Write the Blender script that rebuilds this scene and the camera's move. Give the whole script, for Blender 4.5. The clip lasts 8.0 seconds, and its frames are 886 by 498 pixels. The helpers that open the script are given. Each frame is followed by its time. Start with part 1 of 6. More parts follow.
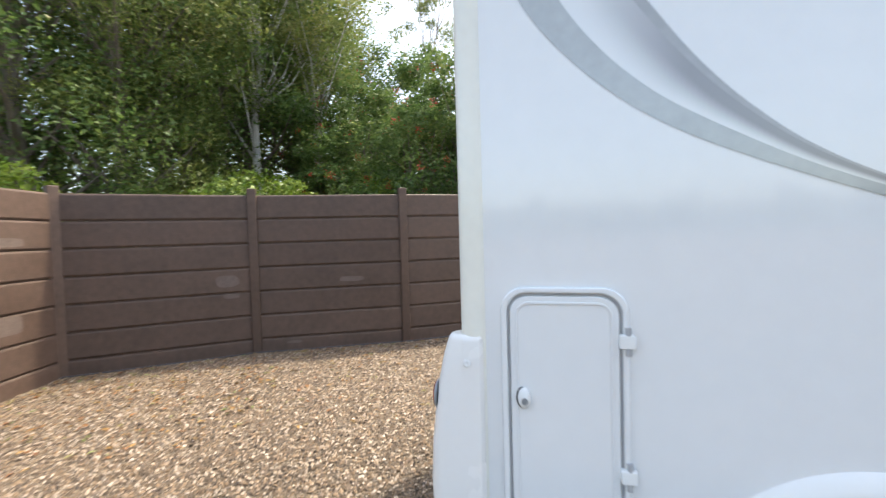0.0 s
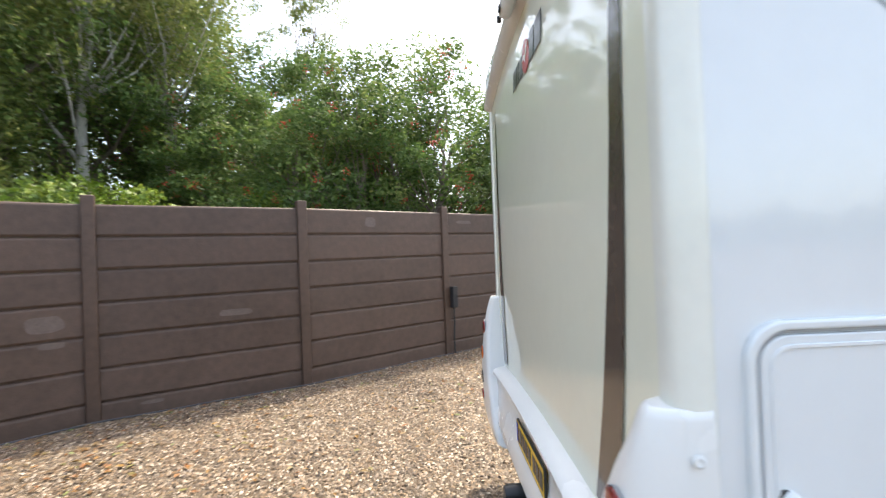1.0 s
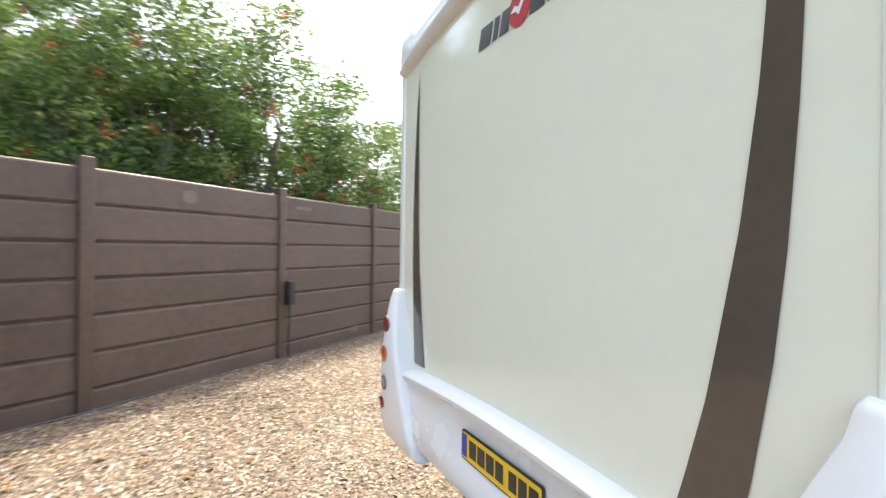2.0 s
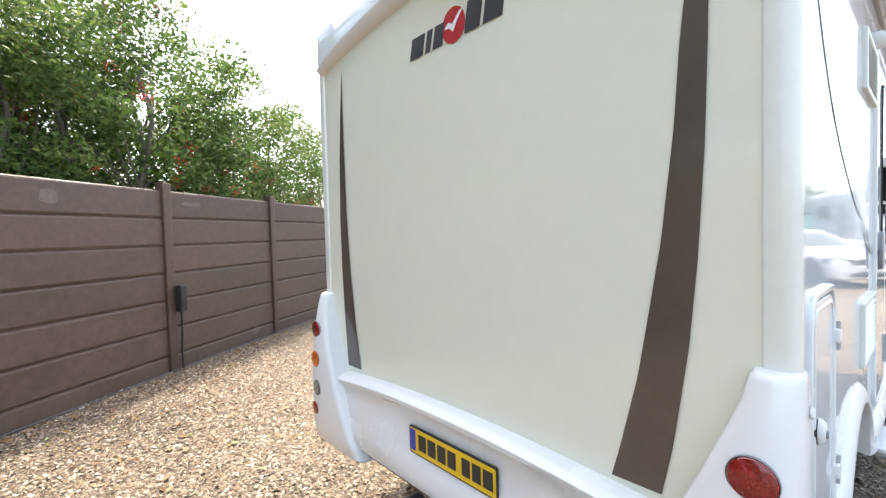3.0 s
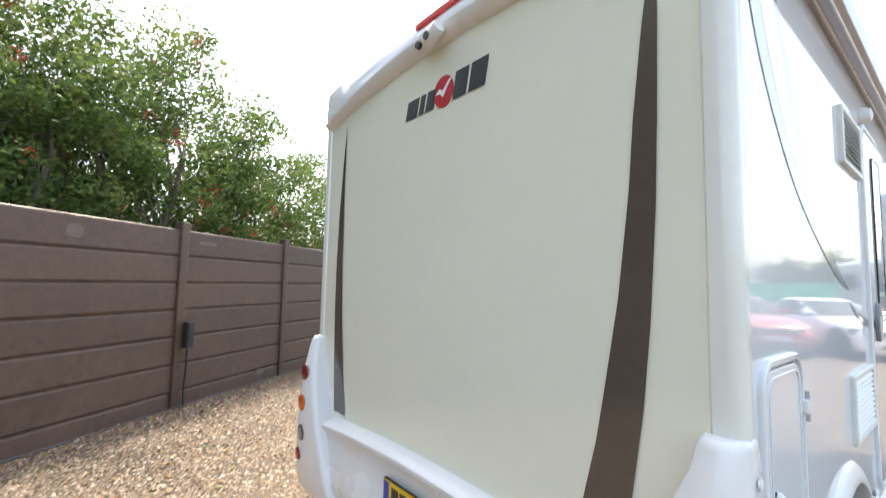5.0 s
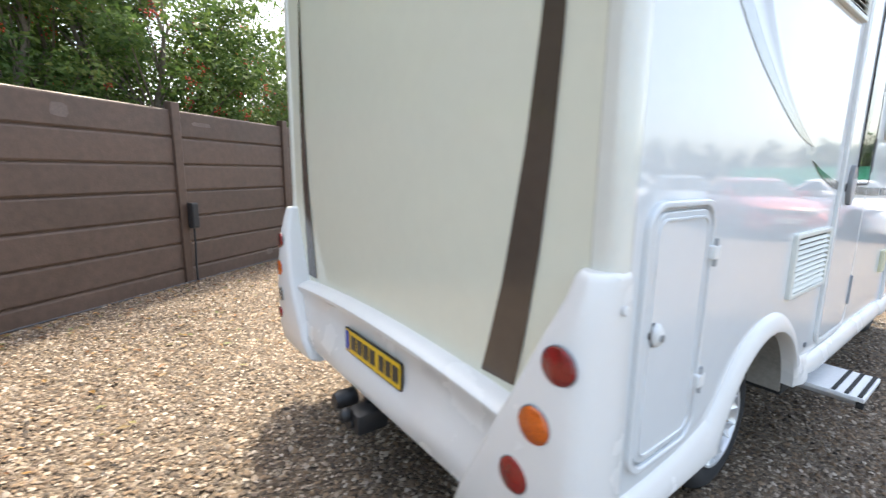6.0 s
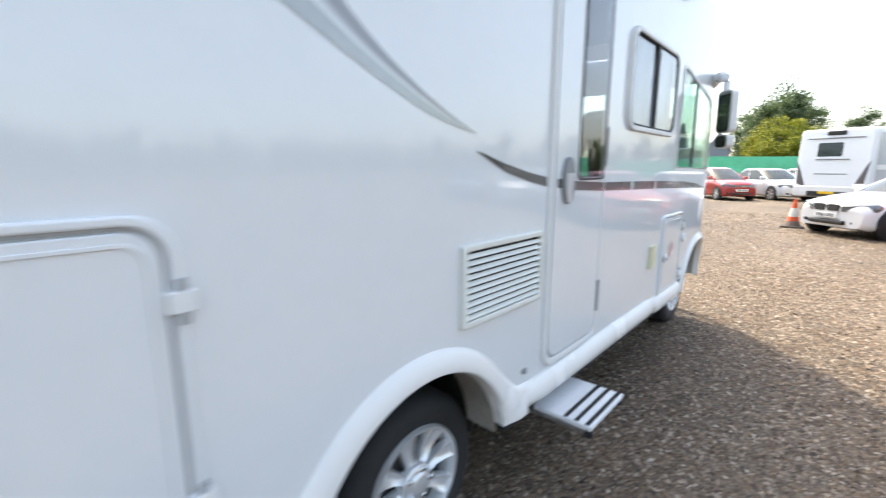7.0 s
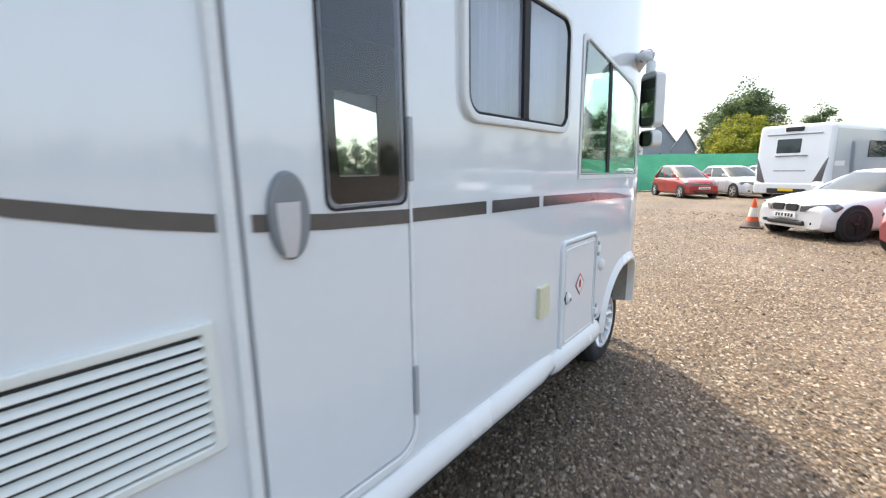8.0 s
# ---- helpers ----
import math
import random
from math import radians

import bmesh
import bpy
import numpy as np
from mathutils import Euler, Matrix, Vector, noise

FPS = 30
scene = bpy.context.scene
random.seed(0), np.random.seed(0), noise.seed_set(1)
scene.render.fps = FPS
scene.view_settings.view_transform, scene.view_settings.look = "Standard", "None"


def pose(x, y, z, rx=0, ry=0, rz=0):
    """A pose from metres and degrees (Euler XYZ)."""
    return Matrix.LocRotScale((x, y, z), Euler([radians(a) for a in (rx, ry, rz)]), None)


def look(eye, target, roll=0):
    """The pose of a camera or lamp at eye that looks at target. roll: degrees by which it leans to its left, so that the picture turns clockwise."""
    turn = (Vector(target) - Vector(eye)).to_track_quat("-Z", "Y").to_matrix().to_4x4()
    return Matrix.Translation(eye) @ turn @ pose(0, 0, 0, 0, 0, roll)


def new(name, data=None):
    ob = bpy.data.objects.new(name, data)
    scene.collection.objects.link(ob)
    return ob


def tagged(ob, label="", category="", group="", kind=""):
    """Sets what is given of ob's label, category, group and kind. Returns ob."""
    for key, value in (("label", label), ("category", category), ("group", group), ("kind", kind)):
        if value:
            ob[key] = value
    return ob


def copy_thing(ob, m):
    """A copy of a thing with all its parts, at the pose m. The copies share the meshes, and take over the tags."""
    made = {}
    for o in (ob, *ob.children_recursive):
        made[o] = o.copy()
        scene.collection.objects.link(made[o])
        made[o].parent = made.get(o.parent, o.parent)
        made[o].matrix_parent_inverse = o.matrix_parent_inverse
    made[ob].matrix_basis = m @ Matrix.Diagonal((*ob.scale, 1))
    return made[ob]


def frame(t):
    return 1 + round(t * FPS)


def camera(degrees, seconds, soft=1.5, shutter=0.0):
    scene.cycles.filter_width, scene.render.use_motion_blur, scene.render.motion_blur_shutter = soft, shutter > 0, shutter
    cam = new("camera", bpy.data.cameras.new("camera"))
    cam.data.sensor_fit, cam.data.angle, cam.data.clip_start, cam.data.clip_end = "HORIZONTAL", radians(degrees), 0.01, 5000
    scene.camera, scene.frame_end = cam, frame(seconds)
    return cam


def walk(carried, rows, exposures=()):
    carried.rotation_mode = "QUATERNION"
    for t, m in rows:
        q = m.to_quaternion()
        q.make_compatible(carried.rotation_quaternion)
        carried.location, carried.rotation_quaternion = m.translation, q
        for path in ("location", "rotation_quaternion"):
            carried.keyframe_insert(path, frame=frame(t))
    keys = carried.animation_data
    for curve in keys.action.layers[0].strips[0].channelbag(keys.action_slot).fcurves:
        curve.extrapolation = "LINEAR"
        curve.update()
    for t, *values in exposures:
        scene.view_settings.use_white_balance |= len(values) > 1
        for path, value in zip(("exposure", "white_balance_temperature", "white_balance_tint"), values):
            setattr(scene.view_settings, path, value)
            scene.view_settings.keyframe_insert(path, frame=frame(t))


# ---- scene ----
cam = camera(91.1, 8.0, soft=1.2, shutter=0.4)
PATH = [
    (0, (0.047, 0.035, 1.584), (-0.523, 1.952, 1.516), -1.6),
    (0.5, (-0.382, 0.315, 1.578), (-0.636, 2.299, 1.566), -2.3),
    (1, (-0.759, 0.602, 1.563), (-0.702, 2.601, 1.583), -2.2),
    (1.5, (-1.024, 0.933, 1.503), (-0.619, 2.891, 1.519), -0.8),
    (2, (-1.311, 1.157, 1.499), (-0.388, 2.931, 1.499), 0.7),
    (2.2, (-1.441, 1.216, 1.541), (-0.327, 2.877, 1.525), -0.3),
    (3.3, (-1.521, 1.196, 1.607), (-0.177, 2.677, 1.556), -1.3),
    (3.5, (-1.488, 1.182, 1.635), (-0.137, 2.657, 1.678), -1.1),
    (4, (-1.431, 1.15, 1.657), (-0.089, 2.615, 1.893), -0.7),
    (4.2, (-1.416, 1.132, 1.651), (-0.085, 2.6, 1.92), -0.2),
    (5.3, (-1.463, 1.035, 1.549), (-0.247, 2.622, 1.537), 1.6),
    (5.5, (-1.47, 1.005, 1.523), (-0.265, 2.589, 1.33), 1.3),
    (6, (-1.202, 0.866, 1.477), (-0.022, 2.442, 1.128), 0.7),
    (6.5, (-0.656, 0.736, 1.439), (0.608, 2.244, 1.08), 0.5),
    (7, (-0.046, 0.555, 1.486), (1.42, 1.866, 1.122), -0.0),
    (7.5, (0.604, 0.455, 1.52), (2.16, 1.655, 1.144), 0.4),
    (8, (1.151, 0.531, 1.534), (2.682, 1.765, 1.171), -0.8),
]
EXPOSURES = [(0, 1.83), (0.5, 1.86), (1, 1.97), (1.5, 2.08), (2, 2.32), (2.2, 2.32), (3.3, 2.15), (3.5, 2.1), (4, 2.03), (4.2, 2.0), (5.3, 1.93), (5.5, 1.88), (6, 2.0), (6.5, 2.03), (7, 1.75), (7.5, 1.63), (8, 1.6)]
walk(cam, [(t, look(eye, target, roll)) for t, eye, target, roll in PATH], [(t, stops, 7000, 8) for t, stops in EXPOSURES])

# ---- light ----
SUN_TO = Vector((0.95, 1.45, 2.7)).normalized()
world = bpy.data.worlds.new("sky")
scene.world = world
world.use_nodes = True
wn = world.node_tree.nodes
sky = wn.new("ShaderNodeTexSky")
sky.sky_type = "NISHITA"
sky.sun_disc = False
sky.sun_elevation = math.asin(SUN_TO.z)
sky.sun_rotation = math.atan2(SUN_TO.x, SUN_TO.y)
sky.air_density, sky.dust_density, sky.ozone_density = 1.0, 4.0, 1.0
wn["Background"].inputs["Strength"].default_value = 0.15
veil = wn.new("ShaderNodeMixRGB")      # thin white cloud over the whole sky
veil.blend_type = "ADD"
veil.inputs["Fac"].default_value = 1.0
veil.inputs["Color2"].default_value = (0.66, 0.74, 0.83, 1)
world.node_tree.links.new(sky.outputs[0], veil.inputs["Color1"])
world.node_tree.links.new(veil.outputs[0], wn["Background"].inputs["Color"])
sun = new("sun", bpy.data.lights.new("sun", "SUN"))
sun.data.energy, sun.data.angle, sun.data.color = 1.85, radians(3.0), (1.0, 0.93, 0.80)
sun.matrix_world = look(SUN_TO * 60, (0, 0, 0))


# ---- materials ----
def material(name, base, rough=0.5, metal=0.0, coat=0.0, vary=0.0, scale=8.0, bump=0.0, bump_scale=60.0,
             island=None, per_object=0.0, rough_vary=0.0, transmission=0.0, ior=1.45, emission=None, stretch=(1, 1, 1), spec=0.5):
    """A principled material with noise on colour, gloss and relief; island: colours by mesh island."""
    m = bpy.data.materials.new(name)
    m.use_nodes = True
    t = m.node_tree
    n, l = t.nodes, t.links
    b = n["Principled BSDF"]
    b.inputs["Base Color"].default_value = (*base, 1)
    b.inputs["Roughness"].default_value = rough
    b.inputs["Metallic"].default_value = metal
    b.inputs["Coat Weight"].default_value = coat
    b.inputs["Coat Roughness"].default_value = 0.03
    b.inputs["Transmission Weight"].default_value = transmission
    b.inputs["IOR"].default_value = ior
    b.inputs["Specular IOR Level"].default_value = spec
    tc = n.new("ShaderNodeTexCoord")
    mp = n.new("ShaderNodeMapping")
    mp.inputs["Scale"].default_value = stretch
    l.new(tc.outputs["Object"], mp.inputs["Vector"])
    col = None
    if island:
        geo = n.new("ShaderNodeNewGeometry")
        ramp = n.new("ShaderNodeValToRGB")
        ramp.color_ramp.interpolation = "LINEAR"
        e = ramp.color_ramp.elements
        while len(e) < len(island):
            e.new(0.5)
        for k, c in enumerate(island):
            e[k].position = k / (len(island) - 1)
            e[k].color = (*c, 1)
        l.new(geo.outputs["Random Per Island"], ramp.inputs["Fac"])
        col = ramp.outputs["Color"]
    if vary:
        no = n.new("ShaderNodeTexNoise")
        no.inputs["Scale"].default_value, no.inputs["Detail"].default_value = scale, 6
        no2 = n.new("ShaderNodeTexNoise")
        no2.inputs["Scale"].default_value, no2.inputs["Detail"].default_value = scale * 9, 3
        l.new(mp.outputs["Vector"], no.inputs["Vector"])
        l.new(mp.outputs["Vector"], no2.inputs["Vector"])
        add = n.new("ShaderNodeMath")
        add.operation = "ADD"
        l.new(no.outputs["Fac"], add.inputs[0])
        l.new(no2.outputs["Fac"], add.inputs[1])
        mr = n.new("ShaderNodeMapRange")
        mr.inputs["From Min"].default_value, mr.inputs["From Max"].default_value = 0.6, 1.4
        mr.inputs["To Min"].default_value, mr.inputs["To Max"].default_value = 1 - vary, 1 + vary
        l.new(add.outputs[0], mr.inputs["Value"])
        val = mr.outputs["Result"]
        if per_object:
            oi = n.new("ShaderNodeObjectInfo")
            pr = n.new("ShaderNodeMapRange")
            pr.inputs["To Min"].default_value, pr.inputs["To Max"].default_value = 1 - per_object, 1 + per_object
            l.new(oi.outputs["Random"], pr.inputs["Value"])
            mu = n.new("ShaderNodeMath")
            mu.operation = "MULTIPLY"
            l.new(val, mu.inputs[0])
            l.new(pr.outputs["Result"], mu.inputs[1])
            val = mu.outputs[0]
        mix = n.new("ShaderNodeVectorMath")
        mix.operation = "SCALE"
        mix.inputs[0].default_value = base
        if col:
            l.new(col, mix.inputs[0])
        l.new(val, mix.inputs["Scale"])
        col = mix.outputs["Vector"]
        if rough_vary:
            rr = n.new("ShaderNodeMapRange")
            rr.inputs["From Min"].default_value, rr.inputs["From Max"].default_value = 0.3, 0.7
            rr.inputs["To Min"].default_value, rr.inputs["To Max"].default_value = max(rough - rough_vary, 0.02), rough + rough_vary
            l.new(no.outputs["Fac"], rr.inputs["Value"])
            l.new(rr.outputs["Result"], b.inputs["Roughness"])
    if col:
        l.new(col, b.inputs["Base Color"])
    if bump:
        nb = n.new("ShaderNodeTexNoise")
        nb.inputs["Scale"].default_value, nb.inputs["Detail"].default_value = bump_scale, 5
        l.new(mp.outputs["Vector"], nb.inputs["Vector"])
        bu = n.new("ShaderNodeBump")
        bu.inputs["Strength"].default_value, bu.inputs["Distance"].default_value = bump, 0.02
        l.new(nb.outputs["Fac"], bu.inputs["Height"])
        l.new(bu.outputs["Normal"], b.inputs["Normal"])
    if emission:
        b.inputs["Emission Color"].default_value = (*emission[:3], 1)
        b.inputs["Emission Strength"].default_value = emission[3]
    return m


GELCOAT = material("white_gelcoat", (0.655, 0.68, 0.69), 0.045, vary=0.02, scale=1.5, bump=0.0015, bump_scale=2.5, rough_vary=0.015, ior=1.75)
CREAM = material("cream_panel", (0.70, 0.70, 0.58), 0.05, vary=0.02, scale=2, bump=0.002, bump_scale=3, rough_vary=0.02, ior=1.7)
MOULD = material("white_moulding", (0.70, 0.695, 0.675), 0.26, vary=0.012, scale=4, bump=0.015, bump_scale=150, rough_vary=0.03)
PILLAR = material("pillar_moulding", (0.68, 0.685, 0.625), 0.18, vary=0.03, scale=3, bump=0.005, bump_scale=40, ior=1.6)
BROWN = material("brown_vinyl", (0.085, 0.066, 0.052), 0.2, coat=0.45, vary=0.1, scale=3, rough_vary=0.05)
SILVER = material("silver_vinyl", (0.36, 0.385, 0.385), 0.06, metal=0.1, vary=0.1, scale=3, ior=1.75)
DARKSILVER = material("grey_vinyl", (0.29, 0.30, 0.30), 0.06, metal=0.1, vary=0.1, scale=3, ior=1.75)
RUBBER = material("black_rubber", (0.018, 0.018, 0.019), 0.75, vary=0.2, scale=20, bump=0.1, bump_scale=200)
TYRE = material("tyre_rubber", (0.022, 0.022, 0.023), 0.8, vary=0.25, scale=15, bump=0.15, bump_scale=120)
BLACK = material("black_plastic", (0.02, 0.02, 0.021), 0.45, vary=0.15, scale=30)
GREYPLASTIC = material("grey_plastic", (0.20, 0.21, 0.22), 0.4, vary=0.06, scale=20)
LIGHTPLASTIC = material("pale_plastic", (0.68, 0.69, 0.68), 0.4, vary=0.05, scale=12)
VENTWHITE = material("vent_plastic", (0.66, 0.67, 0.62), 0.42, vary=0.05, scale=10)
ALU = material("aluminium", (0.62, 0.63, 0.64), 0.34, metal=0.9, vary=0.08, scale=14, rough_vary=0.08)
ALLOY = material("alloy_silver", (0.72, 0.73, 0.74), 0.26, metal=0.45, vary=0.06, scale=10)
CHROME = material("chrome", (0.75, 0.76, 0.77), 0.12, metal=1.0, vary=0.04, scale=10)
REDLENS = material("red_lens", (0.24, 0.003, 0.005), 0.05, coat=1.0, transmission=0.15, vary=0.5, scale=22, bump=0.6, bump_scale=45)
AMBERLENS = material("amber_lens", (0.62, 0.11, 0.003), 0.05, coat=1.0, transmission=0.15, vary=0.45, scale=22, bump=0.6, bump_scale=45)
CLEARLENS = material("clear_lens", (0.80, 0.80, 0.78), 0.08, transmission=0.9, vary=0.1, scale=30, bump=0.35, bump_scale=70)
PLATE = material("yellow_plate", (0.78, 0.50, 0.02), 0.35, vary=0.04, scale=12)
PLATEWHITE = material("white_plate", (0.75, 0.75, 0.73), 0.35, vary=0.04, scale=12)
BLUE = material("blue_print", (0.02, 0.05, 0.35), 0.4)
INK = material("dark_print", (0.025, 0.025, 0.028), 0.35)
LOGORED = material("red_print", (0.42, 0.02, 0.03), 0.3)
LOGOGREY = material("charcoal_print", (0.045, 0.045, 0.05), 0.3)
CONCRETE = material("brown_painted_concrete", (0.075, 0.048, 0.036), 0.55, spec=0.42, vary=0.26, scale=1.6, bump=0.12, bump_scale=45, per_object=0.10, rough_vary=0.1)
PATCH = material("faded_paint", (0.108, 0.080, 0.067), 0.6, vary=0.25, scale=6, bump=0.1, bump_scale=50)
GLASS = material("tinted_glass", (0.55, 0.62, 0.60), 0.02, transmission=1.0, ior=1.45)
CURTAIN = material("pale_curtain", (0.74, 0.75, 0.77), 0.8, vary=0.1, scale=10)


# ---- building helpers ----
def weigh_normals(me):
    """Weighs the shading by face area, so that a broad flat face stays flat up to its rounded rim."""
    area = np.array([p.area for p in me.polygons])
    if area.max() < 25 * np.median(area):
        return
    face = np.array([p.normal for p in me.polygons])
    total = np.zeros((len(me.vertices), 3))
    for p in me.polygons:
        for v in p.vertices:
            total[v] += face[p.index] * area[p.index]
    total /= np.maximum(np.linalg.norm(total, axis=1, keepdims=True), 1e-12)
    loops = np.zeros((len(me.loops), 3))
    for p in me.polygons:
        for k in p.loop_indices:
            n = total[me.loops[k].vertex_index]
            loops[k] = n if n.dot(face[p.index]) > 0.75 else face[p.index]
    me.normals_split_custom_set([tuple(n) for n in loops])


def part(name, bm, mat, parent=None, label="", smooth=True, kind=""):
    me = bpy.data.meshes.new(name)
    bmesh.ops.recalc_face_normals(bm, faces=bm.faces)
    if smooth:
        for f in bm.faces:
            f.smooth = True
        for e in bm.edges:
            if len(e.link_faces) == 2 and e.calc_face_angle(0) > radians(38):
                e.smooth = False
    bm.to_mesh(me)
    bm.free()
    if smooth and len(me.polygons) > 4:
        weigh_normals(me)
    ob = new(name, me)
    if mat:
        me.materials.append(mat)
    if parent:
        ob.parent = parent
    if label or kind:
        tagged(ob, label, kind=kind)
    return ob


def thing(name, label, category, group="", kind="", m=None):
    ob = tagged(new(name), label, category, group, kind)
    ob.empty_display_size = 0.1
    if m:
        ob.matrix_world = m
    return ob


def box(x0, x1, y0, y1, z0, z1, bevel=0.0, seg=2, bm=None):
    bm2 = bmesh.new()
    bmesh.ops.create_cube(bm2, size=1)
    for v in bm2.verts:
        v.co = Vector((x0 + (v.co.x + 0.5) * (x1 - x0), y0 + (v.co.y + 0.5) * (y1 - y0), z0 + (v.co.z + 0.5) * (z1 - z0)))
    if bevel:
        bmesh.ops.bevel(bm2, geom=bm2.edges[:], offset=bevel, segments=seg, affect="EDGES", profile=0.5)
    return merge(bm, bm2)


def merge(bm, other):
    if bm is None:
        return other
    me = bpy.data.meshes.new("tmp")
    other.to_mesh(me)
    other.free()
    bm.from_mesh(me)
    bpy.data.meshes.remove(me)
    return bm


def turned(bm, m):
    bmesh.ops.transform(bm, matrix=m, verts=bm.verts)
    return bm


def rrect(x0, x1, z0, z1, r, n=6):
    """A rounded rectangle as a loop of 2D points."""
    out = []
    for cx, cz, a0 in ((x1 - r, z1 - r, 0), (x0 + r, z1 - r, 90), (x0 + r, z0 + r, 180), (x1 - r, z0 + r, 270)):
        for k in range(n + 1):
            a = radians(a0 + 90 * k / n)
            out.append((cx + r * math.cos(a), cz + r * math.sin(a)))
    return out


def ellipse(cx, cz, rx, rz, n=28):
    return [(cx + rx * math.cos(2 * math.pi * k / n), cz + rz * math.sin(2 * math.pi * k / n)) for k in range(n)]


def sheet(loops, depth, place=None, cuts=(), bevel=0.0):
    """A plate of the given depth from 2D loops (the outer one first, then holes). place maps (u, v, d) to space; cuts slice it at u for bending."""
    bm = bmesh.new()
    for loop in loops:
        vs = [bm.verts.new((u, v, 0)) for u, v in loop]
        for a, b in zip(vs, vs[1:] + vs[:1]):
            bm.edges.new((a, b))
    bmesh.ops.triangle_fill(bm, use_beauty=True, use_dissolve=False, edges=bm.edges[:])
    bmesh.ops.recalc_face_normals(bm, faces=bm.faces)
    for c in cuts:
        bmesh.ops.bisect_plane(bm, geom=bm.verts[:] + bm.edges[:] + bm.faces[:], plane_co=(c, 0, 0), plane_no=(1, 0, 0))
    if not cuts:
        bmesh.ops.dissolve_limit(bm, angle_limit=0.01, verts=bm.verts[:], edges=bm.edges[:])
    if depth:
        faces = bm.faces[:]
        if faces and faces[0].normal.z < 0:
            bmesh.ops.reverse_faces(bm, faces=faces)
        ret = bmesh.ops.extrude_face_region(bm, geom=faces)
        for v in (g for g in ret["geom"] if isinstance(g, bmesh.types.BMVert)):
            v.co.z += depth
        if bevel:
            rim = [e for e in bm.edges if len(e.link_faces) == 2 and e.calc_face_angle(0) > 1.0 and all(v.co.z > depth * 0.5 for v in e.verts)]
            bmesh.ops.bevel(bm, geom=rim, offset=bevel, segments=2, affect="EDGES", profile=0.5)
    if place:
        for v in bm.verts:
            v.co = Vector(place(v.co.x, v.co.y, v.co.z))
    return bm


def ring(outer, inner, depth, place, bevel=0.0):
    return sheet([outer, inner], depth, place, bevel=bevel)


def loft(sections, closed=True, caps=True, bm=None):
    """Joins loops of equally many points."""
    bm2 = bmesh.new()
    rows = [[bm2.verts.new(p) for p in s] for s in sections]
    n = len(rows[0])
    for a, b in zip(rows, rows[1:]):
        for k in range(n if closed else n - 1):
            q = (a[k], a[(k + 1) % n], b[(k + 1) % n], b[k])
            if len(set(q)) > 2:
                try:
                    bm2.faces.new(q)
                except ValueError:
                    pass
    if caps and closed:
        bm2.faces.new(rows[0])
        bm2.faces.new(rows[-1])
    return merge(bm, bm2)


def tube(points, radius, n=10, bm=None):
    """A round bar along points; radius may be one for each."""
    pts = [Vector(p) for p in points]
    secs = []
    up = Vector((0, 0, 1))
    for k, p in enumerate(pts):
        d = (pts[min(k + 1, len(pts) - 1)] - pts[max(k - 1, 0)]).normalized()
        a = d.cross(up if abs(d.z) < 0.9 else Vector((1, 0, 0))).normalized()
        b = a.cross(d)
        r = radius[k] if isinstance(radius, (list, tuple)) else radius
        secs.append([p + a * r * math.cos(2 * math.pi * j / n) + b * r * math.sin(2 * math.pi * j / n) for j in range(n)])
    return loft(secs, bm=bm)


def lathe(profile, n=32, axis="y", bm=None, caps=True):
    """Turns a profile of (radius, along) about an axis through the origin."""
    secs = []
    for r, h in profile:
        s = []
        for j in range(n):
            a = 2 * math.pi * j / n
            c, d = r * math.cos(a), r * math.sin(a)
            s.append((c, h, d) if axis == "y" else (c, d, h) if axis == "z" else (h, c, d))
        secs.append(s)
    return loft(secs, caps=caps, bm=bm)


def lerp_in(table, x):
    """Straight-line reading of a table of (x, y)."""
    if x <= table[0][0]:
        return table[0][1]
    for (a, p), (b, q) in zip(table, table[1:]):
        if x <= b:
            return p + (q - p) * (x - a) / (b - a)
    return table[-1][1]


def wobble(x, y, z=0.0):
    return noise.noise(Vector((x, y, z)))


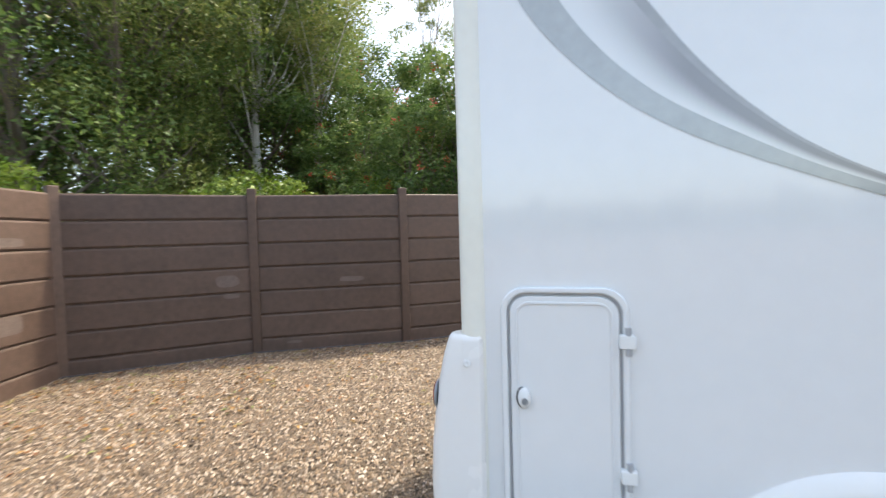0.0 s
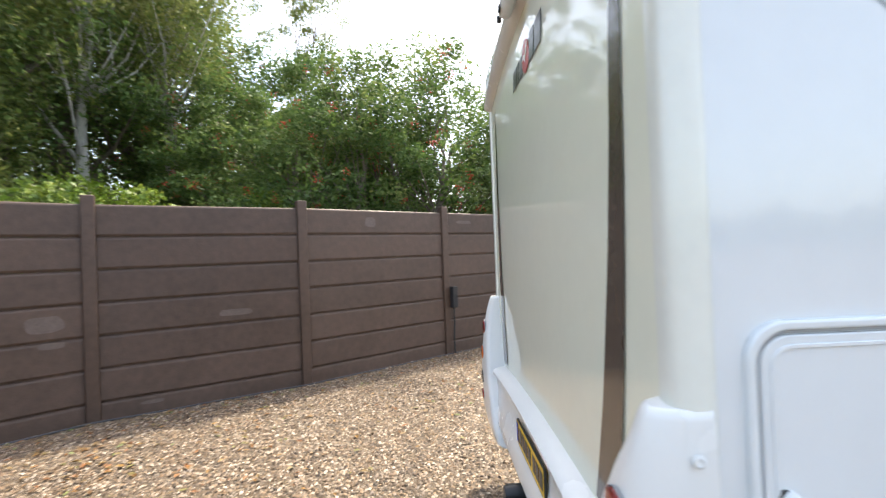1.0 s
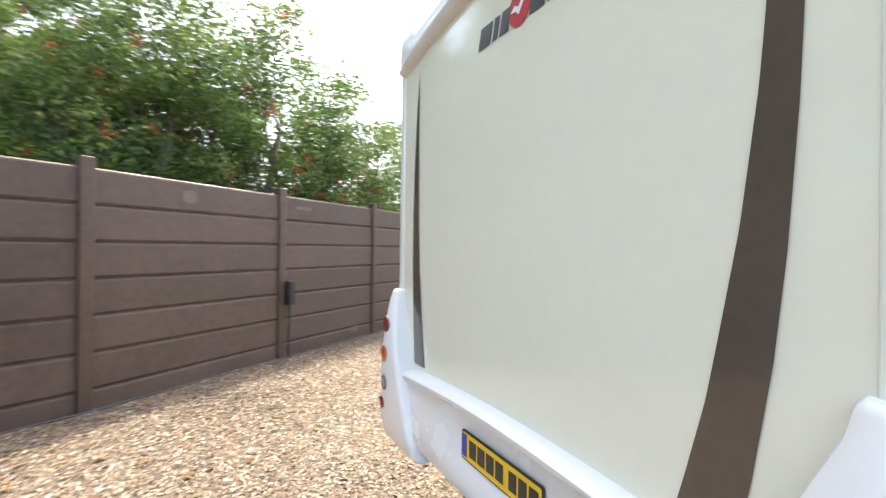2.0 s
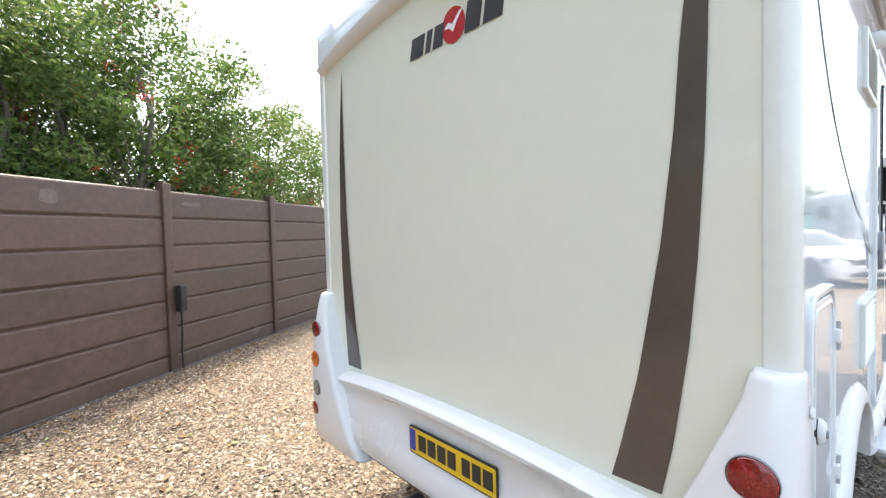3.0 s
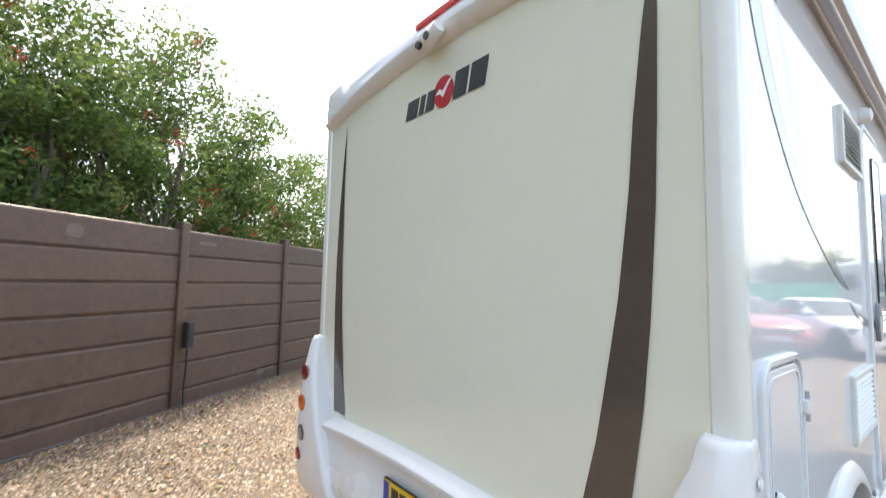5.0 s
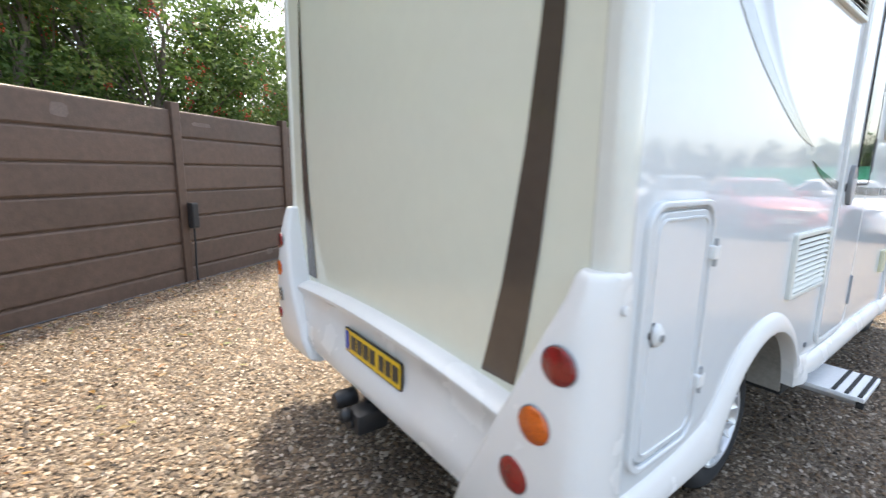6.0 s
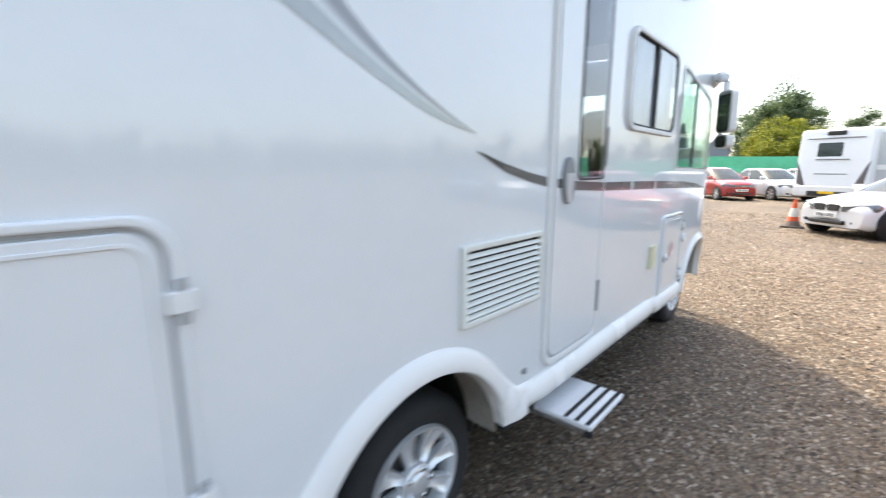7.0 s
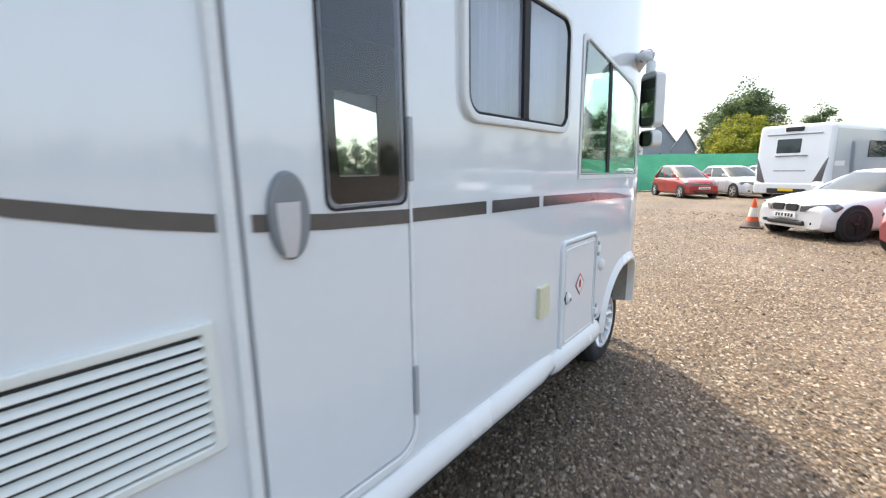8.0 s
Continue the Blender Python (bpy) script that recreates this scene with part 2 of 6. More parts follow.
# ---- ground ----
def gravel_material():
    m = bpy.data.materials.new("gravel_bed")
    m.use_nodes = True
    n, l = m.node_tree.nodes, m.node_tree.links
    b = n["Principled BSDF"]
    b.inputs["Roughness"].default_value = 0.72
    tc = n.new("ShaderNodeTexCoord")
    vo = n.new("ShaderNodeTexVoronoi")
    vo.inputs["Scale"].default_value = 74
    wp = n.new("ShaderNodeTexNoise")
    wp.inputs["Scale"].default_value = 40
    ad = n.new("ShaderNodeVectorMath")
    ad.operation = "MULTIPLY_ADD"
    ad.inputs[1].default_value = (0.012, 0.012, 0.012)
    l.new(wp.outputs["Color"], ad.inputs[0])
    l.new(tc.outputs["Object"], wp.inputs["Vector"])
    l.new(tc.outputs["Object"], ad.inputs[2])
    l.new(ad.outputs["Vector"], vo.inputs["Vector"])
    ramp = n.new("ShaderNodeValToRGB")
    cols = [(0.0, (0.033, 0.024, 0.016)), (0.25, (0.115, 0.079, 0.047)), (0.5, (0.162, 0.116, 0.073)), (0.75, (0.084, 0.060, 0.043)), (1.0, (0.285, 0.226, 0.164))]
    e = ramp.color_ramp.elements
    while len(e) < len(cols):
        e.new(0.5)
    for k, (p, c) in enumerate(cols):
        e[k].position, e[k].color = p, (*c, 1)
    sep = n.new("ShaderNodeSeparateColor")
    l.new(vo.outputs["Color"], sep.inputs["Color"])
    l.new(sep.outputs["Red"], ramp.inputs["Fac"])
    big = n.new("ShaderNodeTexNoise")
    big.inputs["Scale"].default_value, big.inputs["Detail"].default_value = 0.55, 6
    l.new(tc.outputs["Object"], big.inputs["Vector"])
    mr = n.new("ShaderNodeMapRange")
    mr.inputs["From Min"].default_value, mr.inputs["From Max"].default_value = 0.35, 0.65
    mr.inputs["To Min"].default_value, mr.inputs["To Max"].default_value = 0.66, 1.02
    l.new(big.outputs["Fac"], mr.inputs["Value"])
    sc = n.new("ShaderNodeVectorMath")
    sc.operation = "SCALE"
    l.new(ramp.outputs["Color"], sc.inputs[0])
    l.new(mr.outputs["Result"], sc.inputs["Scale"])
    l.new(sc.outputs["Vector"], b.inputs["Base Color"])
    inv = n.new("ShaderNodeMath")
    inv.operation = "SUBTRACT"
    inv.inputs[0].default_value = 1.0
    l.new(vo.outputs["Distance"], inv.inputs[1])
    bu = n.new("ShaderNodeBump")
    bu.inputs["Strength"].default_value, bu.inputs["Distance"].default_value = 0.6, 0.012
    l.new(inv.outputs[0], bu.inputs["Height"])
    l.new(bu.outputs["Normal"], b.inputs["Normal"])
    return m


GRAVEL = gravel_material()
bm = bmesh.new()
bmesh.ops.create_grid(bm, x_segments=60, y_segments=60, size=1)
for v in bm.verts:
    u, w = v.co.x, v.co.y
    x, y = 6 + math.copysign(abs(u) ** 2.2, u) * 400, 2 + math.copysign(abs(w) ** 2.2, w) * 400
    near = max(0.0, 1 - math.hypot(x, y - 2) / 40)
    v.co = Vector((x, y, 0.012 * wobble(x * 0.6, y * 0.6) * near))
ground = tagged(part("ground", bm, GRAVEL), "brown and buff gravel yard with darker worn patches", "ground", kind="structure")


# ---- fence ----
POSTS = [(-5.15, 1.7), (-5.83, 3.66), (-4.20, 5.08), (-2.36, 6.07), (-0.555, 7.37), (1.125, 8.53), (2.85, 9.70), (4.6, 10.9), (6.35, 12.1)]
FENCE_TOP = 2.2


def fence_bay(a, b):
    a, b = Vector((*a, 0)), Vector((*b, 0))
    d = (b - a)
    length = d.length
    m = Matrix.Translation(a) @ Matrix.Rotation(math.atan2(d.y, d.x), 4, "Z")
    bay = thing("fence", "bay of stacked brown painted concrete boards between posts", "fence", "bays of the boundary fence", m=m)
    h = 0.334
    for k in range(7):
        j = 0.004 * wobble(a.x * 3.1, k * 1.7)
        top = FENCE_TOP - h * k
        low = max(top - h, -0.03)
        prof = [(-0.022, low + 0.014), (-0.027, low + 0.024), (-0.024, top - 0.034), (-0.019, top - 0.018), (-0.004, top - 0.005), (0.009, top - 0.005), (0.024, top - 0.024), (0.024, low + 0.008), (0.016, low + 0.004), (-0.016, low + 0.004)]
        bm = loft([[(x, y + j, z) for y, z in prof] for x in (0.02, length - 0.02)])
        box(0.02, length - 0.02, -0.007, 0.007, low - 0.004, low + 0.02, bm=bm)
        part("board", bm, CONCRETE, bay, smooth=False)
    return bay


def fence_post(p, angle):
    post = tagged(part("fence_post", sheet([rrect(-0.060, 0.060, -0.062, 0.062, 0.014, 2)], 2.325, bevel=0.014), CONCRETE),
                  "slotted concrete fence post painted brown", "fence post", "posts of the boundary fence")
    post.matrix_world = Matrix.Translation((p[0], p[1], -0.04)) @ Matrix.Rotation(angle, 4, "Z")
    return post


bays = []
for a, b in zip(POSTS, POSTS[1:]):
    bays.append(fence_bay(a, b))
for k, p in enumerate(POSTS):
    q, r = POSTS[max(k - 1, 0)], POSTS[min(k + 1, len(POSTS) - 1)]
    fence_post(p, math.atan2(r[1] - q[1], r[0] - q[0]))


# ---- motorhome ----
YS, XR, YC = 1.415, -0.30, 2.54      # right side wall, rear wall, middle line
YL = 2 * YC - YS
home = thing("motorhome", "white and cream motorhome with dark swoosh stripes on gravel", "motorhome")
NOSE = 4.2


def hull(s, z, d=0.0):
    """The right side's skin at s along it (bent round the nose past NOSE), z high, d outwards."""
    if s <= NOSE:
        return (s, YS - d, z)
    k = (s - NOSE) / 2.05
    a = k * math.pi / 2
    p = 2 / 2.6
    u, w = math.sin(a) ** p, math.cos(min(a, math.pi / 2)) ** p
    back = 0.32 * max(0.0, (z - 1.3) / 1.4) ** 1.4 * min(1.0, u * 1.3)
    return (NOSE + (1.1 + d) * u - back * 1.1, YC - (YC - YS + d) * w, z)


def flank(y_sign):
    """Places a point on the right flank, or mirrored on the left one."""
    def place(s, z, d):
        x, y, zz = hull(s, z, d)
        return (x, y if y_sign > 0 else 2 * YC - y, zz)
    return place


def arch(cx, r, z0, n=14):
    return [(cx + r * math.cos(math.pi * k / n), z0 + r * math.sin(math.pi * k / n)) for k in range(n + 1)]


CABWIN = [(3.40, 1.50), (3.40, 2.14), (3.46, 2.16), (4.20, 2.035), (4.31, 1.96), (4.37, 1.53), (4.34, 1.49)]
NOSECUTS = [NOSE + 0.1 * k for k in range(0, 21)]


def side_wall(sign):
    low = 0.60
    outer = [(-0.24, low), (0.36, low)] + [(u, v) for u, v in reversed(arch(0.83, 0.46, 0.43)) if v >= low]
    outer += [(1.34, low), (3.80, low)] + [(u, v) for u, v in reversed(arch(4.30, 0.47, 0.45)) if v >= low]
    outer += [(4.79, low), (6.25, low)] + [(6.25, 1.32), (4.95, 1.35), (4.88, 2.25), (6.25, 2.32), (6.25, 2.66)]
    outer += [(4.4, 2.72), (-0.24, 2.72)]
    holes = [CABWIN]
    if sign > 0:
        holes += [rrect(2.365, 3.185, 1.71, 2.19, 0.07), rrect(1.80, 2.05, 1.45, 2.30, 0.03, 3)]
    return sheet([outer] + holes, 0.0, flank(sign), cuts=NOSECUTS)


for sgn in (1, -1):
    part("side_wall", side_wall(sgn), GELCOAT, home)
# rear wall, slightly crowned
rear = sheet([[(YS + 0.045, 0.60), (YL - 0.045, 0.60), (YL - 0.045, 2.66), (YS + 0.045, 2.66)]], 0.0)
bmesh.ops.subdivide_edges(rear, edges=rear.edges[:], cuts=10, use_grid_fill=True)


def rear_x(y, z):
    return XR - 0.012 * (1 - ((y - YC) / 1.15) ** 2)


for v in rear.verts:
    v.co = Vector((rear_x(v.co.x, v.co.y), v.co.x, v.co.y))
part("rear_panel", rear, CREAM, home, "glossy cream rear panel")


def pillar(sign):
    """Rounded corner column between the rear panel and a side wall."""
    prof = [(XR + 0.006, 0.062), (XR - 0.004, 0.058), (XR - 0.010, 0.052), (XR - 0.012, 0.022), (XR - 0.008, 0.004), (XR + 0.004, -0.008), (XR + 0.022, -0.013), (XR + 0.05, -0.012), (XR + 0.068, -0.006), (XR + 0.075, 0.002)]
    secs = []
    for z in (0.6, 1.2, 1.9, 2.5, 2.7):
        secs.append([(x, (YS + d) if sign > 0 else (YL - d), z) for x, d in prof])
    return loft(secs, closed=False)


for sgn in (1, -1):
    part("corner_pillar", pillar(sgn), PILLAR, home, "rounded pale corner moulding")
# roof
secs = []
for x, top, half, base in ((-0.26, 2.78, 1.09, 2.70), (-0.16, 2.87, 1.08, 2.70), (0.1, 2.92, 1.07, 2.70), (2.2, 2.93, 1.07, 2.70), (3.7, 2.90, 1.06, 2.70), (4.4, 2.82, 0.98, 2.69), (4.8, 2.72, 0.7, 2.66), (4.92, 2.66, 0.35, 2.655)):
    s = []
    for k in range(17):
        a = math.pi * k / 16
        c, d = math.cos(a), math.sin(a)
        s.append((x, YC - (half + 0.07) * math.copysign(abs(c) ** 0.35, c), base + (top - base) * d ** 0.5))
    secs.append(s)
bm = loft(secs, closed=False)
part("roof", bm, GELCOAT, home)


def on_side(d0=0.0):
    return lambda u, v, d: hull(u, v, d0 + d)


def on_rear(d0=0.0):
    return lambda u, v, d: (rear_x(u, v) - d0 - d, u, v)


# interior shell parts
FLOORVINYL = material("floor_vinyl", (0.12, 0.09, 0.07), 0.6, vary=0.2)
floor_bm = None
for x0, x1, inset in ((-0.2, 0.34, 0.06), (0.34, 1.38, 0.60), (1.38, 3.72, 0.06), (3.72, 4.9, 0.64)):
    floor_bm = box(x0, x1, YS + inset, YL - inset, 0.60, 0.66, bm=floor_bm)
part("cabin_floor", floor_bm, FLOORVINYL, home)
part("cabinet_block", box(1.2, 2.3, YC + 0.35, YL - 0.08, 0.66, 1.55, 0.01), material("cabinet_wood", (0.20, 0.12, 0.07), 0.4, vary=0.2, stretch=(1, 6, 1)), home)
LINING = material("brown_wall_lining", (0.045, 0.033, 0.028), 0.6, vary=0.15, scale=5)
part("wall_lining", box(-0.2, 3.36, YL - 0.06, YL - 0.03, 0.66, 2.68), LINING, home)
part("wall_lining", box(3.36, 4.4, YL - 0.06, YL - 0.03, 0.66, 1.48), LINING, home)
# added dark panels narrowing the bright far cab window seen through the door
for x0, x1, z0, z1 in ((3.36, 3.57, 1.48, 2.68), (4.04, 4.40, 1.48, 2.68), (3.57, 4.04, 2.2, 2.68)):
    part("wall_lining", box(x0, x1, YL - 0.06, YL - 0.03, z0, z1), LINING, home)
part("ceiling_lining", box(-0.2, 4.3, YS + 0.06, YL - 0.06, 2.66, 2.68), LINING, home)
part("dashboard", box(4.35, 5.05, YS + 0.22, YL - 0.22, 0.95, 1.30, 0.06), BLACK, home)
WELL = material("dark_underbody", (0.02, 0.019, 0.018), 0.8, vary=0.3, scale=8)
for x0, x1, z0 in ((-0.22, 0.36, 0.45), (1.36, 3.7, 0.40)):
    part("underbody", box(x0, x1, YS + 0.05, YL - 0.05, z0, 0.59), WELL, home)
for cx in (0.87, 4.42):
    deep = 0.56 if cx < 2 else 0.60
    for yy in (YS + deep, YL - deep):
        part("wheel_well", box(cx - 0.5, cx + 0.5, yy - 0.02, yy + 0.02, 0.25, 0.98), WELL, home)
        secs = []
        for k in range(17):
            a = radians(-8 + 196 * k / 16)
            secs.append([(cx + r * math.cos(a), y, 0.42 + r * math.sin(a)) for r, y in ((0.448, yy - 0.36), (0.448, yy + 0.36), (0.465, yy + 0.36), (0.465, yy - 0.36))])
        part("arch_liner", loft(secs), WELL, home)


# rear bumper
def y_in(z):
    return lerp_in([(0.40, 1.88), (0.53, 1.81), (0.81, 1.665), (1.01, 1.575), (1.18, 1.505), (1.27, 1.49)], z)


def x_out(z):
    return lerp_in([(0.36, -0.39), (0.45, -0.425), (0.80, -0.432), (1.05, -0.406), (1.15, -0.384), (1.20, -0.368), (1.238, -0.356), (1.248, -0.349), (1.254, -0.340)], z)


def bumper_corner(sign):
    secs = []
    for z in (0.38, 0.40, 0.5, 0.62, 0.75, 0.88, 1.0, 1.1, 1.18, 1.232, 1.242, 1.249, 1.253):
        e = 0.0 if z < 1.235 else (z - 1.235) ** 2 * 30
        lo = 0.02 if z < 0.39 else 0.0
        xo, yi = x_out(z) + lo, y_in(z) - e
        ys = YS - 0.026 + e + lo - (0.006 if z < 1.0 else 0.0) + 0.3 * max(0.0, z - 1.08) ** 2
        pl = [(-0.233, YS + 0.0), (-0.236, ys + 0.012), (-0.244, ys), (-0.30, ys - 0.002), (min(xo + 0.055, -0.306), ys + 0.004), (xo + 0.018, ys + min(0.02, 0.15 * (yi - ys))), (xo, ys + min(0.055, 0.35 * (yi - ys))),
              (xo - 0.003, (ys + yi) / 2), (xo + 0.004, yi - min(0.03, 0.25 * (yi - ys))), (xo + 0.014, yi - 0.008), (xo + 0.03, yi), (-0.27, yi + 0.003), (-0.24, yi - 0.02)]
        secs.append([(x, y if sign > 0 else 2 * YC - y, z) for x, y in pl])
    return loft(secs)


def round_lens(y, z, r, mat, parent, name, label):
    bezel = part("lamp_bezel", turned(lathe([(r * 1.06, -0.004), (r * 1.06, 0.002), (r * 1.03, 0.003), (r * 1.01, -0.006), (r * 0.98, -0.006)], 28, "x"),
                                      Matrix.Translation((x_out(z) - 0.0, y, z)) @ Matrix.Rotation(math.pi, 4, "Z")), GREYPLASTIC, parent)
    part("reflector", turned(lathe([(r * 0.97, 0.0015), (r * 0.6, 0.0005), (r * 0.3, 0.002), (0.001, 0.004)], 24, "x"), Matrix.Translation((x_out(z) - 0.004, y, z)) @ Matrix.Rotation(math.pi, 4, "Z")), CHROME, bezel)
    part(name, turned(lathe([(r, -0.004), (r, 0.002), (r * 0.93, 0.006), (r * 0.6, 0.010), (r * 0.3, 0.012), (0.001, 0.012)], 28, "x"),
                      Matrix.Translation((x_out(z) - 0.002, y, z)) @ Matrix.Rotation(math.pi, 4, "Z")), mat, bezel, label)
    for q in range(-3, 4):
        h = math.sqrt(1 - (q / 4.2) ** 2) * r * 0.86
        e = 0.0125 - 0.010 * (q / 4.2) ** 2
        part("lens_rib", tube([(x_out(z) - e + 0.004, y + q * r / 4.2, z - h), (x_out(z) - 0.0125 + 0.012 * (q / 4.2) ** 2, y + q * r / 4.2, z), (x_out(z) - e + 0.004, y + q * r / 4.2, z + h)], r * 0.05, 6), mat, bezel)


for sgn in (1, -1):
    bc = part("bumper_corner", bumper_corner(sgn), MOULD, home, "white plastic bumper corner with round lamps")
    if sgn > 0:
        lamps = [(1.468, 1.03, 0.049, REDLENS), (1.518, 0.86, 0.049, AMBERLENS), (1.575, 0.69, 0.049, REDLENS)]
    else:
        lamps = [(3.615, 1.045, 0.047, REDLENS), (3.60, 0.875, 0.047, AMBERLENS), (3.575, 0.715, 0.045, CLEARLENS), (3.615, 0.585, 0.036, REDLENS)]
    for y, z, r, mt in lamps:
        lab = {"red_lens": "red round lamp lens", "amber_lens": "amber round indicator lens", "clear_lens": "clear reversing lamp lens"}[mt.name]
        round_lens(y, z, r, mt, bc, "lamp_lens", lab)
    for z in (1.165, 0.62):
        yy = YS - 0.033
        part("screw_cap", turned(lathe([(0.013, 0), (0.013, 0.004), (0.008, 0.006), (0.001, 0.004)], 14), Matrix.Translation((-0.285, (yy + 0.004) if sgn > 0 else 2 * YC - yy - 0.004, z)) @ Matrix.Rotation(math.pi if sgn > 0 else 0, 4, "Z")), LIGHTPLASTIC, bc)

secs = []
for k in range(25):
    y = 1.60 + (3.48 - 1.60) * k / 24
    q = (y - YC) / 0.94
    zt = 0.852 - 0.05 * q * q
    dip = 0.030 * math.exp(-((y - 2.525) / 0.42) ** 6)
    sweep = 0.030 * max(0.0, 1 - abs(abs(q) - 0.55) / 0.35)
    secs.append([(-0.29, y, zt + 0.012), (-0.340, y, zt + 0.006), (-0.376, y, zt - 0.004), (-0.388, y, zt - 0.016), (-0.386, y, zt - 0.034), (-0.366 + dip, y, zt - 0.062),
                 (-0.364 + dip, y, zt - 0.12), (-0.368 + dip - sweep * 0.3, y, 0.64 + 0.02 * q), (-0.372 + dip * 0.4 - sweep, y, 0.57), (-0.385, y, 0.50), (-0.372, y, 0.455), (-0.33, y, 0.445), (-0.28, y, 0.45)])
part("rear_bumper", loft(secs), MOULD, home)
part("valance", box(-0.33, -0.24, 1.7, 3.4, 0.405, 0.45, 0.006), BLACK, home)

plate = part("number_plate", sheet([rrect(2.265, 2.785, 0.605, 0.716, 0.008, 3)], 0.008, lambda u, v, d: (-0.352 - d, u, v)), PLATE, home, "yellow rear number plate in a dark frame")
part("plate_frame", ring(rrect(2.260, 2.790, 0.598, 0.722, 0.01, 3), rrect(2.267, 2.783, 0.607, 0.715, 0.006, 3), 0.010, lambda u, v, d: (-0.350 - d, u, v), 0.003), BLACK, plate)
part("blue_band", sheet([[(2.742, 0.615), (2.78, 0.615), (2.78, 0.71), (2.742, 0.71)]], 0.001, lambda u, v, d: (-0.3615 - d, u, v)), BLUE, plate)
y = 2.72
for w, gap in ((0.052, 0.012), (0.052, 0.012), (0.052, 0.012), (0.05, 0.034), (0.046, 0.012), (0.046, 0.012), (0.05, 0.0)):
    part("plate_bar", sheet([[(y - w, 0.627), (y, 0.627), (y, 0.698), (y - w, 0.698)]], 0.001, lambda u, v, d: (-0.3615 - d, u, v)), INK, plate)
    y -= w + gap

# tow bar
tow = part("tow_bar", tube([(-0.10, 2.62, 0.40), (-0.30, 2.60, 0.37), (-0.40, 2.58, 0.335), (-0.455, 2.575, 0.345)], [0.05, 0.05, 0.042, 0.03], 12), BLACK, home)
bm = bmesh.new()
bmesh.ops.create_uvsphere(bm, u_segments=20, v_segments=12, radius=0.034)
part("tow_ball", turned(bm, Matrix.Translation((-0.462, 2.575, 0.385))), BLACK, tow)
part("tow_block", box(-0.44, -0.28, 2.50, 2.62, 0.30, 0.40, 0.015), BLACK, tow)
part("tow_socket", turned(lathe([(0.045, 0), (0.045, 0.09), (0.036, 0.11), (0.001, 0.11)], 18, "x"), Matrix.Translation((-0.33, 2.76, 0.36)) @ Matrix.Rotation(math.pi, 4, "Z")), BLACK, tow)

# roof cornice, rear roof cap, brake light, camera
def corn_z(y):
    return 2.625 - 0.075 * ((y - YC) / 0.98) ** 2


secs, cap = [], []
for k in range(31):
    y = YS - 0.004 + (YL - YS - 0.045) * k / 30
    z = corn_z(y)
    q = abs((y - YC) / (YL - YC))
    h = 1 - 0.55 * q ** 2.5
    out = 0.030 + 0.038 * h
    secs.append([(-0.30, y, z - 0.004), (-0.30 - out * 0.55, y, z + 0.004), (-0.30 - out * 0.92, y, z + 0.034 * h), (-0.30 - out, y, z + 0.052 * h), (-0.30 - out * 0.8, y, z + 0.066 * h), (-0.30, y, z + 0.078 * h), (-0.24, y, z + 0.06 * h), (-0.24, y, z)])
    r = 0.10 * q ** 6
    cap.append([(-0.335, y, z + 0.02), (-0.338, y, z + 0.10), (-0.330, y, 2.79 - r * 0.4), (-0.285, y, 2.845 - r * 0.7), (-0.18, y, 2.885 - r), (0.0, y, 2.90 - r), (0.15, y, 2.905 - r)])
part("roof_cornice", loft(secs), MOULD, home, "pale moulded roof cornice")
part("roof_cap", loft(cap, closed=False), GELCOAT, home)
part("brake_light", turned(sheet([rrect(-0.175, 0.175, -0.016, 0.016, 0.012, 3)], 0.02, bevel=0.005), Matrix.Translation((-0.326, 2.485, 2.765)) @ Matrix(((0, 0, -1, 0), (1, 0, 0, 0), (0, 1, 0, 0), (0, 0, 0, 1)))), material("bright_red_lens", (0.55, 0.03, 0.04), 0.2, coat=0.4), home, "long red high level brake light")
rc = part("reversing_camera", turned(lathe([(0.028, -0.05), (0.03, -0.045), (0.03, 0.035), (0.026, 0.045), (0.001, 0.045)], 20), Matrix.Translation((-0.392, 2.465, 2.625)) @ Matrix.Rotation(radians(-25), 4, "X")), LIGHTPLASTIC, home, "small pale twin reversing camera")
part("bracket", box(-0.41, -0.35, 2.44, 2.555, 2.628, 2.662, 0.006), LIGHTPLASTIC, rc)
part("camera_lens", turned(lathe([(0.018, 0), (0.018, 0.006), (0.001, 0.006)], 16, "x"), Matrix.Translation((-0.42, 2.468, 2.615)) @ Matrix.Rotation(math.pi, 4, "Z")), BLACK, rc)
part("camera_lens", turned(lathe([(0.016, 0), (0.016, 0.018), (0.001, 0.018)], 16, "x"), Matrix.Translation((-0.405, 2.53, 2.60)) @ Matrix.Rotation(math.pi, 4, "Z")), BLACK, rc)


# stripes and badge on the rear
def band(zs, inner, outer, d0, thick=0.0012):
    loop = [(lerp_in(inner, z), z) for z in zs] + [(lerp_in(outer, z), z) for z in reversed(zs)]
    bm = bmesh.new()
    n = len(zs)
    vs = [bm.verts.new((rear_x(u, v) - d0 - thick, u, v)) for u, v in loop]
    for k in range(n - 1):
        bm.faces.new((vs[k], vs[k + 1], vs[2 * n - 2 - k], vs[2 * n - 1 - k]))
    return bm


